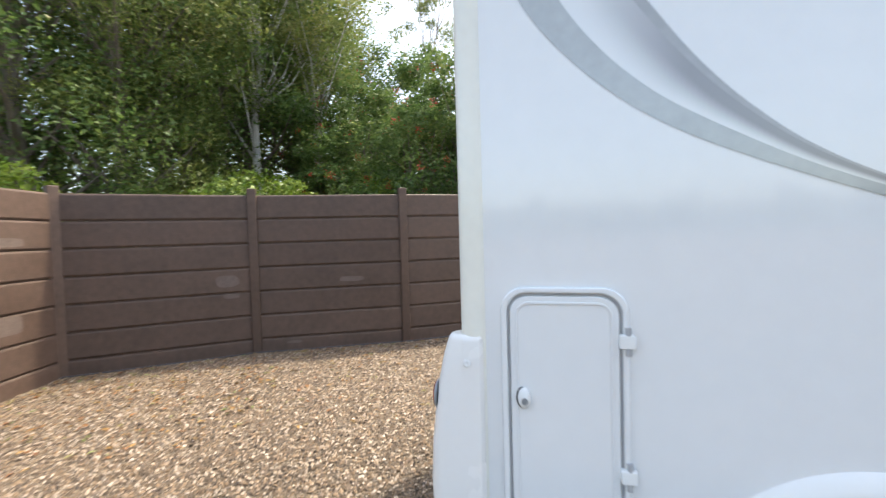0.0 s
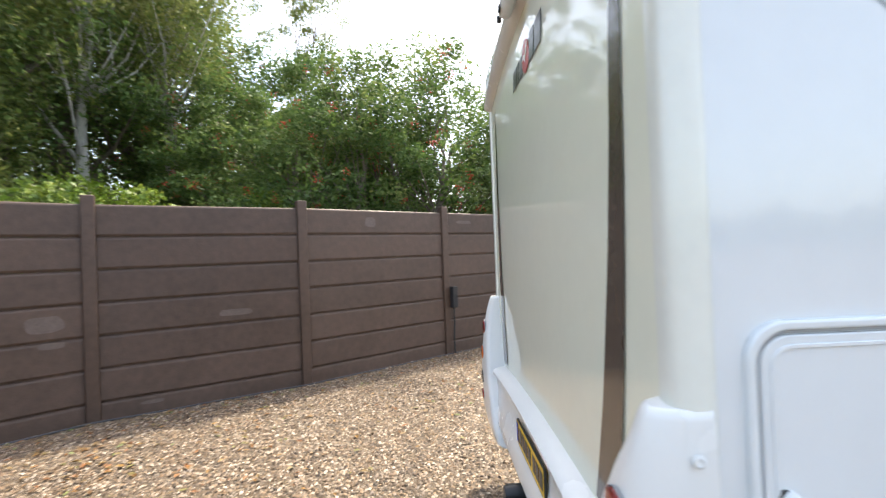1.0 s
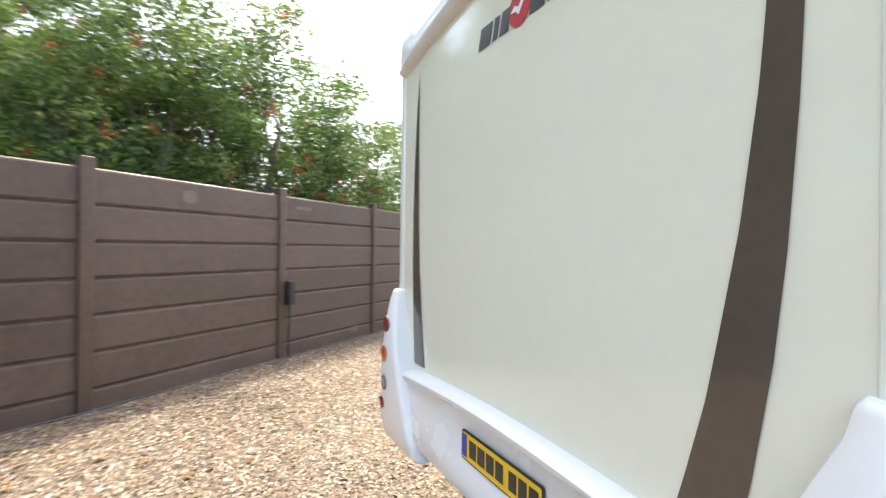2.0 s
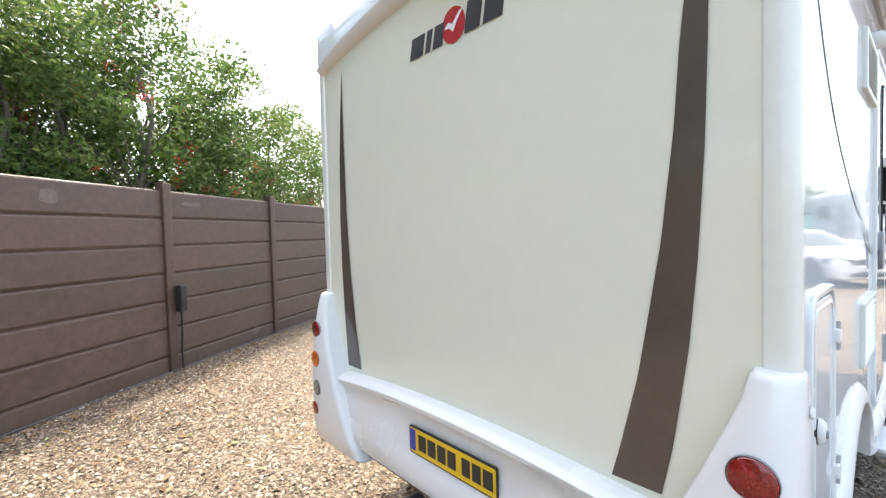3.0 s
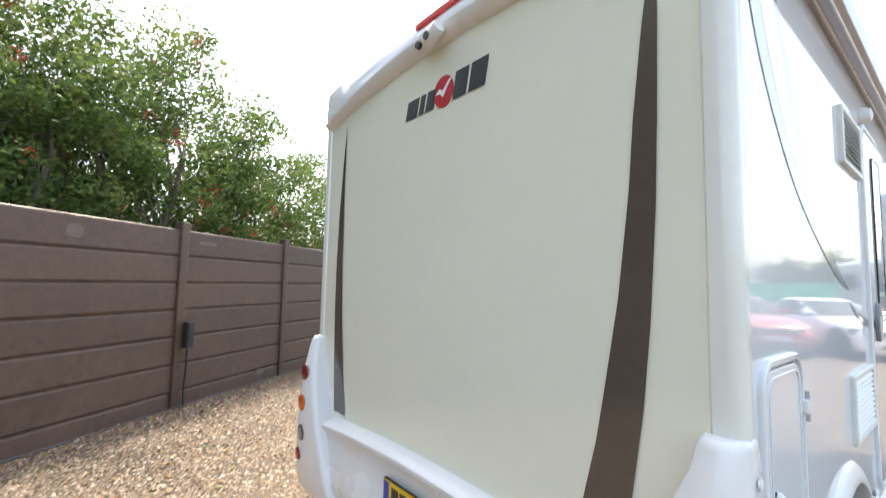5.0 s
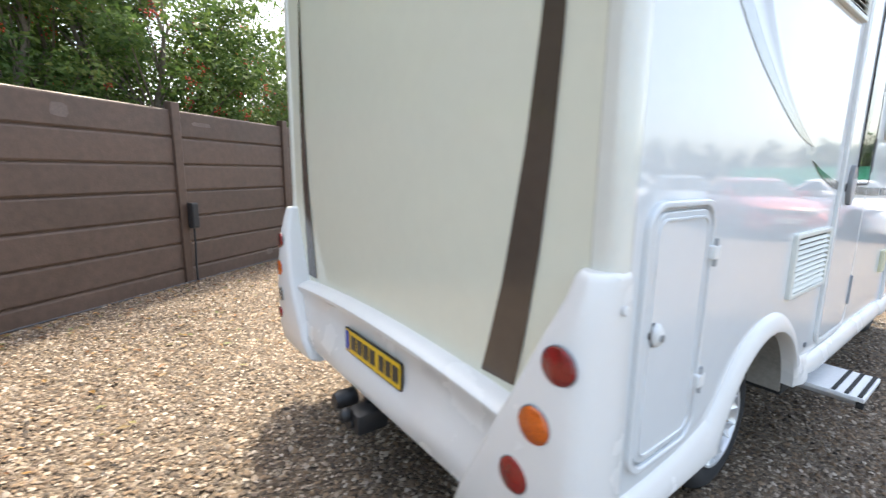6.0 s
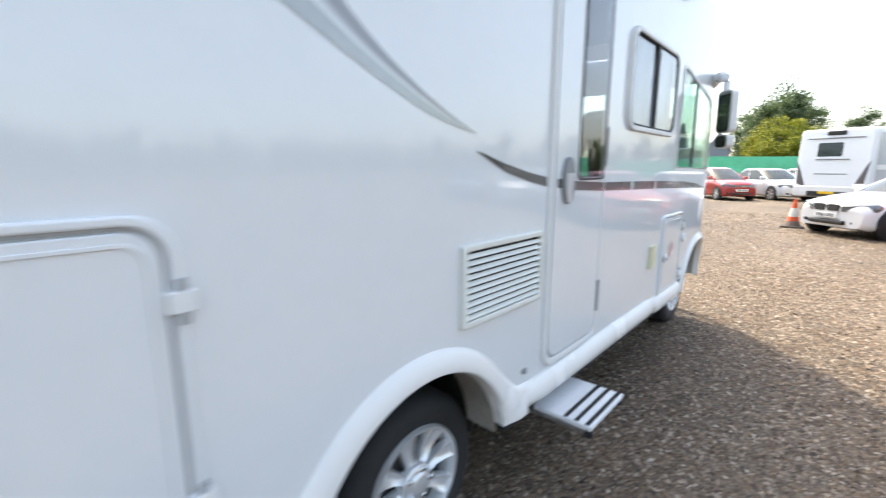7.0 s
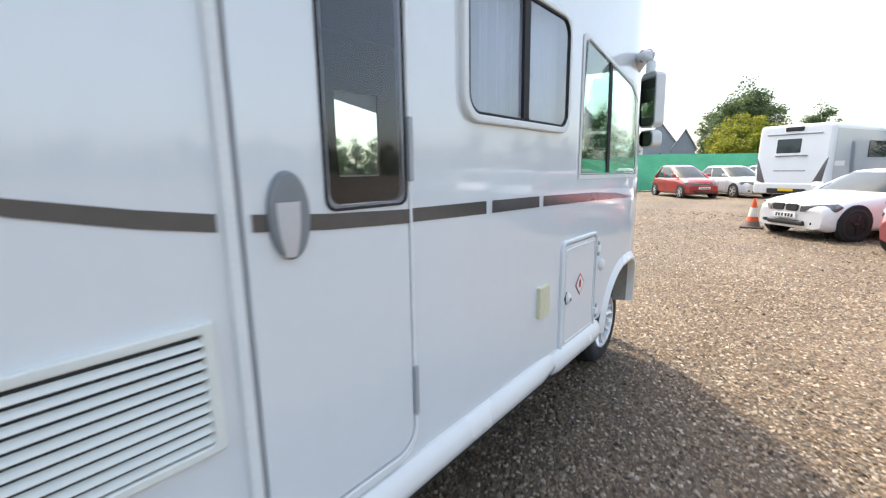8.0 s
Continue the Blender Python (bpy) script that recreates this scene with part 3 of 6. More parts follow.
ZS = [0.853 + (2.56 - 0.853) * k / 40 for k in range(41)]
part("rear_stripe", band(ZS, [(0.85, 1.843), (0.95, 1.815), (1.16, 1.763), (1.3, 1.738), (1.55, 1.695), (1.85, 1.66), (2.05, 1.646), (2.3, 1.619), (2.46, 1.597), (2.56, 1.577)],
                         [(0.85, 1.70), (1.0, 1.668), (1.27, 1.628), (1.5, 1.606), (1.8, 1.588), (2.06, 1.58), (2.3, 1.576), (2.56, 1.574)], 0.003), BROWN, home, "tapering dark brown vinyl stripe")
ZL = [0.853 + (2.49 - 0.853) * k / 40 for k in range(41)]
part("rear_stripe", band(ZL, [(0.85, 3.28), (1.1, 3.325), (1.4, 3.365), (1.7, 3.385), (2.1, 3.392), (2.49, 3.388)],
                         [(0.85, 3.42), (1.1, 3.442), (1.4, 3.458), (1.7, 3.46), (2.0, 3.445), (2.25, 3.42), (2.49, 3.39)], 0.003), BROWN, home, "tapering dark brown vinyl stripe")
badge = part("rear_badge", sheet([ellipse(2.475, 2.408, 0.066, 0.07, 36)], 0.0015, on_rear(0.003)), LOGORED, home, "plain red and charcoal badge shapes")
for u0, u1, z0, z1 in ((2.76, 2.672, 2.352, 2.44), (2.655, 2.622, 2.352, 2.44), (2.605, 2.545, 2.352, 2.44), (2.415, 2.335, 2.352, 2.466), (2.318, 2.225, 2.352, 2.466)):
    part("badge_bar", sheet([[(u0, z0), (u1, z0), (u1 - 0.022, z1), (u0 - 0.022, z1)]], 0.0015, on_rear(0.0032)), LOGOGREY, badge)
bmg = sheet([[(2.528, 2.405), (2.50, 2.425), (2.478, 2.412), (2.44, 2.448), (2.418, 2.455), (2.452, 2.415), (2.476, 2.382), (2.497, 2.402)]], 0.0012, on_rear(0.0052))
part("badge_gull", bmg, PLATEWHITE, badge)


# swooshes on the side
def eased(table, x, soft):
    """The table's value at x, rounded over soft to either side."""
    if not soft:
        return lerp_in(table, x)
    s = min(soft, max(0.0, table[-1][0] - x), max(0.0, x - table[0][0]))
    return sum(lerp_in(table, x + s * k / 4) for k in range(-4, 5)) / 9


def ribbon(top, low, d0=0.0022, n=40, soft=0.0):
    x0, x1 = max(top[0][0], low[0][0]), min(top[-1][0], low[-1][0])
    bm = bmesh.new()
    a = []
    for k in range(n + 1):
        x = x0 + (x1 - x0) * k / n
        a.append((bm.verts.new(hull(x, eased(low, x, soft), d0)), bm.verts.new(hull(x, eased(top, x, soft), d0))))
    uv = bm.loops.layers.uv.new("UVMap")
    for k, ((p, q), (r, s)) in enumerate(zip(a, a[1:])):
        f = bm.faces.new((p, r, s, q))
        for lp, u, v in zip(f.loops, (k, k + 1, k + 1, k), (0, 0, 1, 1)):
            lp[uv].uv = (u / n, v)
    return bm


LOWEDGE = [(-0.215, 2.60), (-0.18, 2.44), (-0.105, 2.285), (0.0, 2.145), (0.105, 2.036), (0.21, 1.944), (0.335, 1.862), (0.47, 1.793), (0.61, 1.732), (0.73, 1.68), (0.81, 1.65), (0.9, 1.62), (1.07, 1.592)]
MIDEDGE = [(-0.215, 2.70), (-0.12, 2.60), (-0.05, 2.40), (0.01, 2.28), (0.10, 2.15), (0.24, 2.0), (0.36, 1.915), (0.47, 1.85), (0.61, 1.768), (0.73, 1.71), (0.81, 1.68), (0.9, 1.64), (1.07, 1.594)]
TOPEDGE = [(-0.215, 2.70), (0.02, 2.70), (0.10, 2.52), (0.18, 2.36), (0.26, 2.24), (0.33, 2.13), (0.41, 2.02), (0.48, 1.95), (0.55, 1.878), (0.67, 1.780), (0.81, 1.705), (0.9, 1.658), (1.07, 1.595)]
part("side_swoosh", ribbon(MIDEDGE, LOWEDGE, 0.0022, 90, 0.09), SILVER, home, "curved silver vinyl swoosh")


def airbrushed(name):
    """Silver vinyl printed from pale to dark along and across the swoosh."""
    m = material(name, (0.6, 0.62, 0.62), 0.06, metal=0.1, ior=1.75)
    n, l = m.node_tree.nodes, m.node_tree.links
    uv = n.new("ShaderNodeUVMap")
    sep = n.new("ShaderNodeSeparateXYZ")
    l.new(uv.outputs["UV"], sep.inputs[0])
    facs = []
    for out, a, b in (("X", 0.12, 0.52), ("Y", -0.1, 0.75)):
        mr = n.new("ShaderNodeMapRange")
        mr.interpolation_type = "SMOOTHSTEP"
        mr.inputs["From Min"].default_value, mr.inputs["From Max"].default_value = a, b
        l.new(sep.outputs[out], mr.inputs["Value"])
        facs.append(mr.outputs["Result"])
    mu = n.new("ShaderNodeMath")
    mu.operation = "MULTIPLY"
    l.new(facs[0], mu.inputs[0])
    l.new(facs[1], mu.inputs[1])
    no = n.new("ShaderNodeTexNoise")
    no.inputs["Scale"].default_value = 5.0
    ad = n.new("ShaderNodeMath")
    ad.operation = "MULTIPLY_ADD"
    ad.inputs[1].default_value = 0.12
    l.new(no.outputs["Fac"], ad.inputs[0])
    l.new(mu.outputs[0], ad.inputs[2])
    ramp = n.new("ShaderNodeValToRGB")
    e = ramp.color_ramp.elements
    e[0].position, e[0].color = 0.05, (0.64, 0.66, 0.66, 1)
    e[1].position, e[1].color = 1.0, (0.23, 0.23, 0.24, 1)
    l.new(ad.outputs[0], ramp.inputs["Fac"])
    l.new(ramp.outputs["Color"], n["Principled BSDF"].inputs["Base Color"])
    return m


INNER = [(x, 0.2 * lerp_in(MIDEDGE, x) + 0.8 * lerp_in(TOPEDGE, x)) for x in (-0.215 + 1.285 * k / 30 for k in range(31))]
part("side_swoosh", ribbon(INNER, MIDEDGE, 0.0026, 90, 0.09), airbrushed("airbrushed_silver_vinyl"), home, "airbrushed pale to dark silver swoosh")
part("side_swoosh", ribbon(TOPEDGE, INNER, 0.0026, 90, 0.09), DARKSILVER, home, "curved grey vinyl swoosh edge")
STRIPETOP = [(1.08, 1.542), (1.16, 1.522), (1.24, 1.502), (1.40, 1.472), (1.55, 1.45), (1.8, 1.431), (2.08, 1.42), (2.5, 1.415), (2.94, 1.408), (3.6, 1.392), (4.0, 1.37), (4.36, 1.325)]
STRIPELOW = [(1.08, 1.538), (1.16, 1.505), (1.24, 1.474), (1.40, 1.438), (1.55, 1.413), (1.8, 1.392), (2.08, 1.379), (2.5, 1.368), (2.94, 1.36), (3.6, 1.345), (4.0, 1.335), (4.36, 1.32)]
STRIPEGREY = material("slate_vinyl", (0.085, 0.080, 0.075), 0.1, vary=0.12, scale=4, ior=1.6)


def cut(table, x0, x1):
    return [(x0, lerp_in(table, x0))] + [p for p in table if x0 < p[0] < x1] + [(x1, lerp_in(table, x1))]


for x0, x1, d in ((1.08, 1.535, 0.0022), (1.60, 2.075, 0.0165), (2.10, 2.505, 0.0022), (2.545, 2.935, 0.0022), (2.975, 4.36, 0.0022)):
    part("side_stripe", ribbon(cut(STRIPETOP, x0, x1), cut(STRIPELOW, x0, x1), d, 30), STRIPEGREY, home, "slate grey vinyl stripe")


SEAL = material("pale_grey_seal", (0.34, 0.35, 0.36), 0.5, vary=0.08, scale=20)


# side lockers
def service_door(x0, x1, z0, z1, r, name, label, lock_at, hinges):
    d = part(name, sheet([rrect(x0 + 0.028, x1 - 0.028, z0 + 0.028, z1 - 0.028, r * 0.75)], 0.010, on_side(0.001), bevel=0.004), GELCOAT, home, label)
    part("door_frame", ring(rrect(x0, x1, z0, z1, r, 8), rrect(x0 + 0.019, x1 - 0.019, z0 + 0.019, z1 - 0.019, r * 0.85, 8), 0.016, on_side(0.0), 0.006), GELCOAT, d)
    part("door_seal", ring(rrect(x0 + 0.019, x1 - 0.019, z0 + 0.019, z1 - 0.019, r * 0.85, 8), rrect(x0 + 0.026, x1 - 0.026, z0 + 0.024, z1 - 0.026, r * 0.8, 8), 0.004, on_side(0.0)), SEAL, d)
    part("door_rim", ring(rrect(x0 + 0.045, x1 - 0.045, z0 + 0.045, z1 - 0.045, r * 0.6, 8), rrect(x0 + 0.053, x1 - 0.053, z0 + 0.053, z1 - 0.053, r * 0.5, 8), 0.004, on_side(0.011), 0.0015), GELCOAT, d)
    lx, lz = lock_at
    part("lock_plate", turned(lathe([(0.022, 0), (0.022, 0.006), (0.001, 0.006)], 20), Matrix.Translation((lx - 0.006, hull(lx, lz, 0.011)[1], lz)) @ Matrix.Rotation(math.pi, 4, "Z") @ Matrix.Diagonal((0.9, 1, 1.5, 1))), BLACK, d)
    lk = part("lock", turned(lathe([(0.024, 0), (0.024, 0.012), (0.018, 0.02), (0.001, 0.021)], 20), Matrix.Translation((lx, hull(lx, lz, 0.011)[1], lz)) @ Matrix.Rotation(math.pi, 4, "Z") @ Matrix.Diagonal((0.85, 1, 1.35, 1))), LIGHTPLASTIC, d, "pale oval turn lock")
    part("keyhole", turned(lathe([(0.010, 0), (0.010, 0.006), (0.001, 0.006)], 14), Matrix.Translation((lx + 0.003, hull(lx, lz, 0.030)[1], lz - 0.006)) @ Matrix.Rotation(math.pi, 4, "Z")), GREYPLASTIC, lk)
    for hz in hinges:
        h = part("hinge", sheet([rrect(x1 - 0.03, x1 + 0.016, hz - 0.021, hz + 0.021, 0.006, 3)], 0.02, on_side(0.006), bevel=0.004), LIGHTPLASTIC, d)
        for dz in (-0.03, 0.03):
            part("hinge_pin", turned(lathe([(0.009, -0.012), (0.009, 0.012), (0.001, 0.012)], 10, "z"), Matrix.Translation((x1 - 0.004, hull(x1, hz, 0.017)[1], hz + dz))), SEAL, h)
    return d


service_door(-0.175, 0.205, 0.655, 1.412, 0.075, "locker_door", "white rounded locker door with plastic hinges", (-0.105, 1.063), (1.253, 0.848))
gas = service_door(3.185, 3.69, 0.565, 1.165, 0.05, "gas_locker_door", "white gas locker door with red diamond sticker", (3.255, 0.86), (1.06, 0.68))
for s, mt, d in ((0.062, LOGORED, 0.013), (0.051, PLATEWHITE, 0.0138)):
    part("sticker", sheet([[(3.43, 0.90 - s), (3.43 + s, 0.90), (3.43, 0.90 + s), (3.43 - s, 0.90)]], 0.0006, on_side(d)), mt, gas)
part("sticker", sheet([[(3.418, 0.882), (3.442, 0.882), (3.44, 0.90), (3.446, 0.914), (3.43, 0.93), (3.414, 0.91)]], 0.0006, on_side(0.0146)), LOGORED, gas)

# fridge vents
def vent(x0, x1, z0, z1, slats, label):
    v = part("vent", ring(rrect(x0, x1, z0, z1, 0.012, 3), rrect(x0 + 0.026, x1 - 0.026, z0 + 0.022, z1 - 0.022, 0.006, 2), 0.018, on_side(0.0), 0.005), VENTWHITE, home, label)
    # near-black sheet: the shade in the gaps between slats, put in as colour
    part("vent_gap_shade", sheet([rrect(x0 + 0.02, x1 - 0.02, z0 + 0.016, z1 - 0.016, 0.004, 2)], 0.001, on_side(0.001)), material("vent_shadow", (0.03, 0.03, 0.03), 0.7, vary=0.1), v)
    p = (z1 - z0 - 0.05) / slats
    for k in range(slats):
        z = z0 + 0.025 + p * (k + 0.5)
        secs = []
        for x in (x0 + 0.022, x1 - 0.022):
            secs.append([hull(x, z + a, d) for a, d in ((p * 0.20, 0.006), (p * 0.08, 0.009), (-p * 0.30, 0.017), (-p * 0.38, 0.0165), (-p * 0.30, 0.012), (p * 0.05, 0.004))])
        part("slat", loft(secs), VENTWHITE, v)
    return v


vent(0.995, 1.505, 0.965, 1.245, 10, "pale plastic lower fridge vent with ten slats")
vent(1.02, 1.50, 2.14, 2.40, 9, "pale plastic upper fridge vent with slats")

# entry door
door = part("entry_door", sheet([rrect(1.585, 2.072, 0.665, 2.42, 0.07), rrect(1.80, 2.05, 1.45, 2.30, 0.03, 3)], 0.012, on_side(0.002), bevel=0.003), GELCOAT, home, "white entry door with tall dark window")
part("door_frame", ring(rrect(1.545, 2.092, 0.628, 2.46, 0.09, 8), rrect(1.572, 2.078, 0.655, 2.435, 0.075, 8), 0.015, on_side(0.0), 0.005), LIGHTPLASTIC, door)
part("door_seal", ring(rrect(1.572, 2.078, 0.655, 2.435, 0.075, 8), rrect(1.583, 2.074, 0.662, 2.424, 0.07, 8), 0.004, on_side(0.0)), SEAL, door)
part("door_window", sheet([rrect(1.79, 2.06, 1.44, 2.31, 0.035, 4)], 0.006, on_side(0.013), bevel=0.002), material("dark_glass", (0.62, 0.62, 0.68), 0.01, transmission=1.0, ior=1.5), door, "tall narrow dark tinted window")
part("window_rim", ring(rrect(1.785, 2.065, 1.435, 2.315, 0.03, 4), rrect(1.792, 2.058, 1.442, 2.308, 0.026, 4), 0.008, on_side(0.013), 0.003), RUBBER, door)
hd = part("handle", sheet([ellipse(1.683, 1.437, 0.050, 0.098, 32)], 0.018, on_side(0.014), bevel=0.007), GREYPLASTIC, door, "grey oval door handle with silver paddle")
secs = []
for k in range(9):
    z = 1.468 - 0.122 * k / 8
    w = 0.033 * math.sqrt(max(0.02, 1 - ((k - 1.5) / 7.2) ** 2)) if k > 1 else 0.033
    secs.append([hull(1.677 - w, z, 0.028), hull(1.677 - w * 0.7, z, 0.038 - 0.0006 * k), hull(1.677, z, 0.042 - 0.0008 * k), hull(1.677 + w * 0.7, z, 0.038 - 0.0006 * k), hull(1.677 + w, z, 0.028)])
part("paddle", loft(secs, closed=False), material("satin_silver", (0.55, 0.56, 0.58), 0.4, metal=0.35, vary=0.05), hd, "silver handle paddle")
for z0, z1 in ((0.765, 0.93), (1.50, 1.68)):
    part("hinge", sheet([rrect(2.074, 2.091, z0, z1, 0.005, 3)], 0.014, on_side(0.010), bevel=0.003), SEAL, door)

# side window with divider and curtains
win = part("side_window", ring(rrect(2.345, 3.205, 1.688, 2.212, 0.09, 8), rrect(2.374, 3.176, 1.717, 2.183, 0.068, 8), 0.022, on_side(0.0), 0.008), LIGHTPLASTIC, home, "sliding side window in pale frame with curtains")
part("window_seal", ring(rrect(2.373, 3.177, 1.716, 2.184, 0.068, 8), rrect(2.382, 3.168, 1.725, 2.175, 0.06, 8), 0.016, on_side(0.002)), RUBBER, win)
part("divider", sheet([[(2.745, 1.72), (2.79, 1.72), (2.79, 2.18), (2.745, 2.18)]], 0.014, on_side(0.004)), RUBBER, win)
HABGLASS = material("grey_acrylic", (0.72, 0.75, 0.80), 0.02, transmission=0.97, ior=1.5)
part("pane", sheet([rrect(2.376, 2.75, 1.719, 2.181, 0.05)], 0.004, on_side(0.002)), HABGLASS, win)
part("pane", sheet([rrect(2.785, 3.174, 1.719, 2.181, 0.05)], 0.004, on_side(0.008)), HABGLASS, win)
bm = bmesh.new()
row = []
for k in range(121):
    x = 2.30 + 1.02 * k / 120
    yy = YS + 0.06 + 0.012 * math.sin(k * 0.9) + 0.006 * math.sin(k * 0.37 + 1)
    row.append([bm.verts.new((x, yy, z)) for z in (1.62, 2.25)])
for a, b in zip(row, row[1:]):
    bm.faces.new((a[0], b[0], b[1], a[1]))
part("curtain", bm, CURTAIN, win, "pale pleated curtain")
for o in win.children:
    if o.name.startswith("pane"):
        o.visible_shadow = False

# cab window
GREENGLASS = material("green_tinted_glass", (0.66, 0.83, 0.78), 0.01, transmission=1.0, ior=1.45)


def grown(loop, g):
    cx, cz = sum(p[0] for p in loop) / len(loop), sum(p[1] for p in loop) / len(loop)
    return [(x + math.copysign(g, x - cx), z + math.copysign(g, z - cz)) for x, z in loop]


cw = part("cab_window", sheet([CABWIN], 0.004, on_side(-0.006), cuts=NOSECUTS[:6]), GREENGLASS, home, "green tinted sliding cab side window")
part("window_rim", sheet([grown(CABWIN, 0.03), grown(CABWIN, 0.002)], 0.0, on_side(0.004), cuts=NOSECUTS[:6]), LIGHTPLASTIC, cw)
part("window_seal", sheet([grown(CABWIN, 0.004), grown(CABWIN, -0.007)], 0.0, on_side(0.006), cuts=NOSECUTS[:6]), RUBBER, cw)
part("divider", sheet([[(3.80, 1.50), (3.845, 1.50), (3.815, 2.10), (3.77, 2.11)]], 0.008, on_side(-0.004)), RUBBER, cw)
cwl = part("cab_window", sheet([CABWIN], 0.004, flank(-1), cuts=NOSECUTS[:6]), GREENGLASS, home)
ws = sheet([[(4.95, 1.35), (4.88, 2.25), (6.25, 2.32), (6.25, 1.32)]], 0.005, flank(1), cuts=NOSECUTS)
merge(ws, sheet([[(4.95, 1.35), (4.88, 2.25), (6.25, 2.32), (6.25, 1.32)]], 0.005, flank(-1), cuts=NOSECUTS))
wsp = part("windscreen", ws, GREENGLASS, home, "wide curved windscreen")
for glass in (cw, cwl, wsp):
    glass.visible_shadow = False
seat = part("cab_seat", box(3.55, 4.0, 1.62, 2.12, 0.66, 1.15, 0.06), material("seat_cloth", (0.10, 0.10, 0.11), 0.9, vary=0.2, bump=0.2), home)
part("seat_back", turned(box(-0.07, 0.07, -0.25, 0.25, 0.0, 0.85, 0.06), Matrix.Translation((3.58, 1.87, 1.1)) @ Matrix.Rotation(radians(-8), 4, "Y")), material("seat_cloth_dark", (0.07, 0.07, 0.08), 0.9, vary=0.2), seat)
card = part("price_card", turned(box(-0.16, 0.16, -0.004, 0.004, -0.11, 0.11), Matrix.Translation((4.62, 1.95, 1.86)) @ Matrix.Rotation(radians(70), 4, "Z") @ Matrix.Rotation(radians(38), 4, "Y")), PLATEWHITE, home, "white and orange price card in the cab")
part("card_print", turned(box(-0.16, 0.05, -0.006, 0.006, -0.02, 0.11), card.matrix_world @ Matrix.Translation((4.62, 1.95, 1.86)) @ Matrix.Rotation(radians(70), 4, "Z") @ Matrix.Rotation(radians(38), 4, "Y")), material("orange_print", (0.55, 0.13, 0.03), 0.5), card)

# socket, filler, screw eye
part("socket_cover", sheet([rrect(2.935, 3.04, 0.835, 0.985, 0.006, 2)], 0.02, on_side(0.0), bevel=0.004), material("aged_plastic", (0.62, 0.60, 0.42), 0.45, vary=0.08), home, "yellowed plastic socket cover")
part("filler_cap", turned(lathe([(0.036, 0), (0.036, 0.01), (0.026, 0.016), (0.001, 0.014)], 20), Matrix.Translation((3.79, YS, 0.945)) @ Matrix.Rotation(math.pi, 4, "Z")), LIGHTPLASTIC, home)
part("side_marker", turned(lathe([(0.014, 0), (0.014, 0.008), (0.001, 0.010)], 14), Matrix.Translation((1.41, YS, 0.672)) @ Matrix.Rotation(math.pi, 4, "Z")), GREYPLASTIC, home)


# sills and wheel arches
def sill(x0, x1, z0, z1, sign=1, taper=0.0):
    secs = []
    for k in range(13):
        x = x0 + (x1 - x0) * k / 12
        e = 0.012 if k in (0, 12) else 0.0
        pl = [(YS + 0.04, z1 + 0.004), (YS - 0.008, z1 + 0.002 - e), (YS - 0.03 + e, z1 - 0.018 - e), (YS - 0.042 + e, (z0 + z1) / 2), (YS - 0.034 + e, z0 + 0.025 + e), (YS - 0.012, z0 + 0.003 + e), (YS + 0.04, z0)]
        secs.append([(x, y if sign > 0 else 2 * YC - y, z + taper * k / 12) for y, z in pl])
    return loft(secs)


INNERARCH = material("grey_beige_liner", (0.24, 0.22, 0.19), 0.7, vary=0.25, scale=6)


def wheel_arch(cx, zc, sign, r1=0.53, r0=0.435, deep=0.0, turn=169, proud=1.0):
    secs = []
    for k in range(33):
        a = radians(4 + turn * k / 32)
        c, s = math.cos(a), math.sin(a)
        prof = [(r1, 0.0), (r1 - 0.012, 0.022), (r1 - 0.04, 0.042), (r0 + 0.022, 0.05), (r0 + 0.006, 0.043), (r0, 0.02), (r0 + 0.002, -0.03), (r0 + 0.03, -0.03), (r1 - 0.02, -0.02)]
        if deep > 0:
            prof = [(r0 + 0.004, -0.03), (r0 + 0.010, -deep), (r0 + 0.022, -deep), (r0 + 0.016, -0.03)]
        secs.append([flank(sign)(cx + r * c, zc + r * s, d * proud if d > 0 else d) for r, d in prof])
    return loft(secs)


def rear_arch(sign, cx=0.83, zc=0.43, r1=0.505, r0=0.425):
    """The flare over the rear wheel, run out along the skirt on either side with a hollow fillet."""
    lines = []
    for k in range(9):
        x = -0.215 + (0.335 + 0.215) * k / 8
        e = 0.05 * (k / 8) ** 3
        lines.append(((x, 0.605 + e), (x + 0.06 * k / 8, 0.505), 1.0))
    for k in range(41):
        a = radians(170 - 160 * k / 40)
        c, s = math.cos(a), math.sin(a)
        ox, oz = cx + r1 * c, zc + r1 * s
        f = max(0.0, 0.78 - oz) / 0.15
        ox += math.copysign(0.055 * f * f, c)
        oz = max(oz, 0.625 + 0.02 * (1 - f)) if f > 0.5 else oz
        lines.append(((ox, oz), (cx + r0 * c, max(zc + r0 * s, 0.49)), 1.0))
    for k in range(3):
        x = 1.375 + 0.02 * k / 2
        lines.append(((x, 0.612), (x - 0.04 * (1 - k / 2), 0.49), 1.2))
    secs = []
    for o, i, bulge in lines:
        pl = []
        for q, d in ((0.0, 0.0), (0.08, 0.009), (0.25, 0.018), (0.5, 0.026), (0.75, 0.031), (0.92, 0.029), (1.0, 0.018), (0.98, -0.03), (0.3, -0.03)):
            pl.append(flank(sign)(o[0] + (i[0] - o[0]) * q, o[1] + (i[1] - o[1]) * q, d * bulge))
        secs.append(pl)
    return loft(secs)


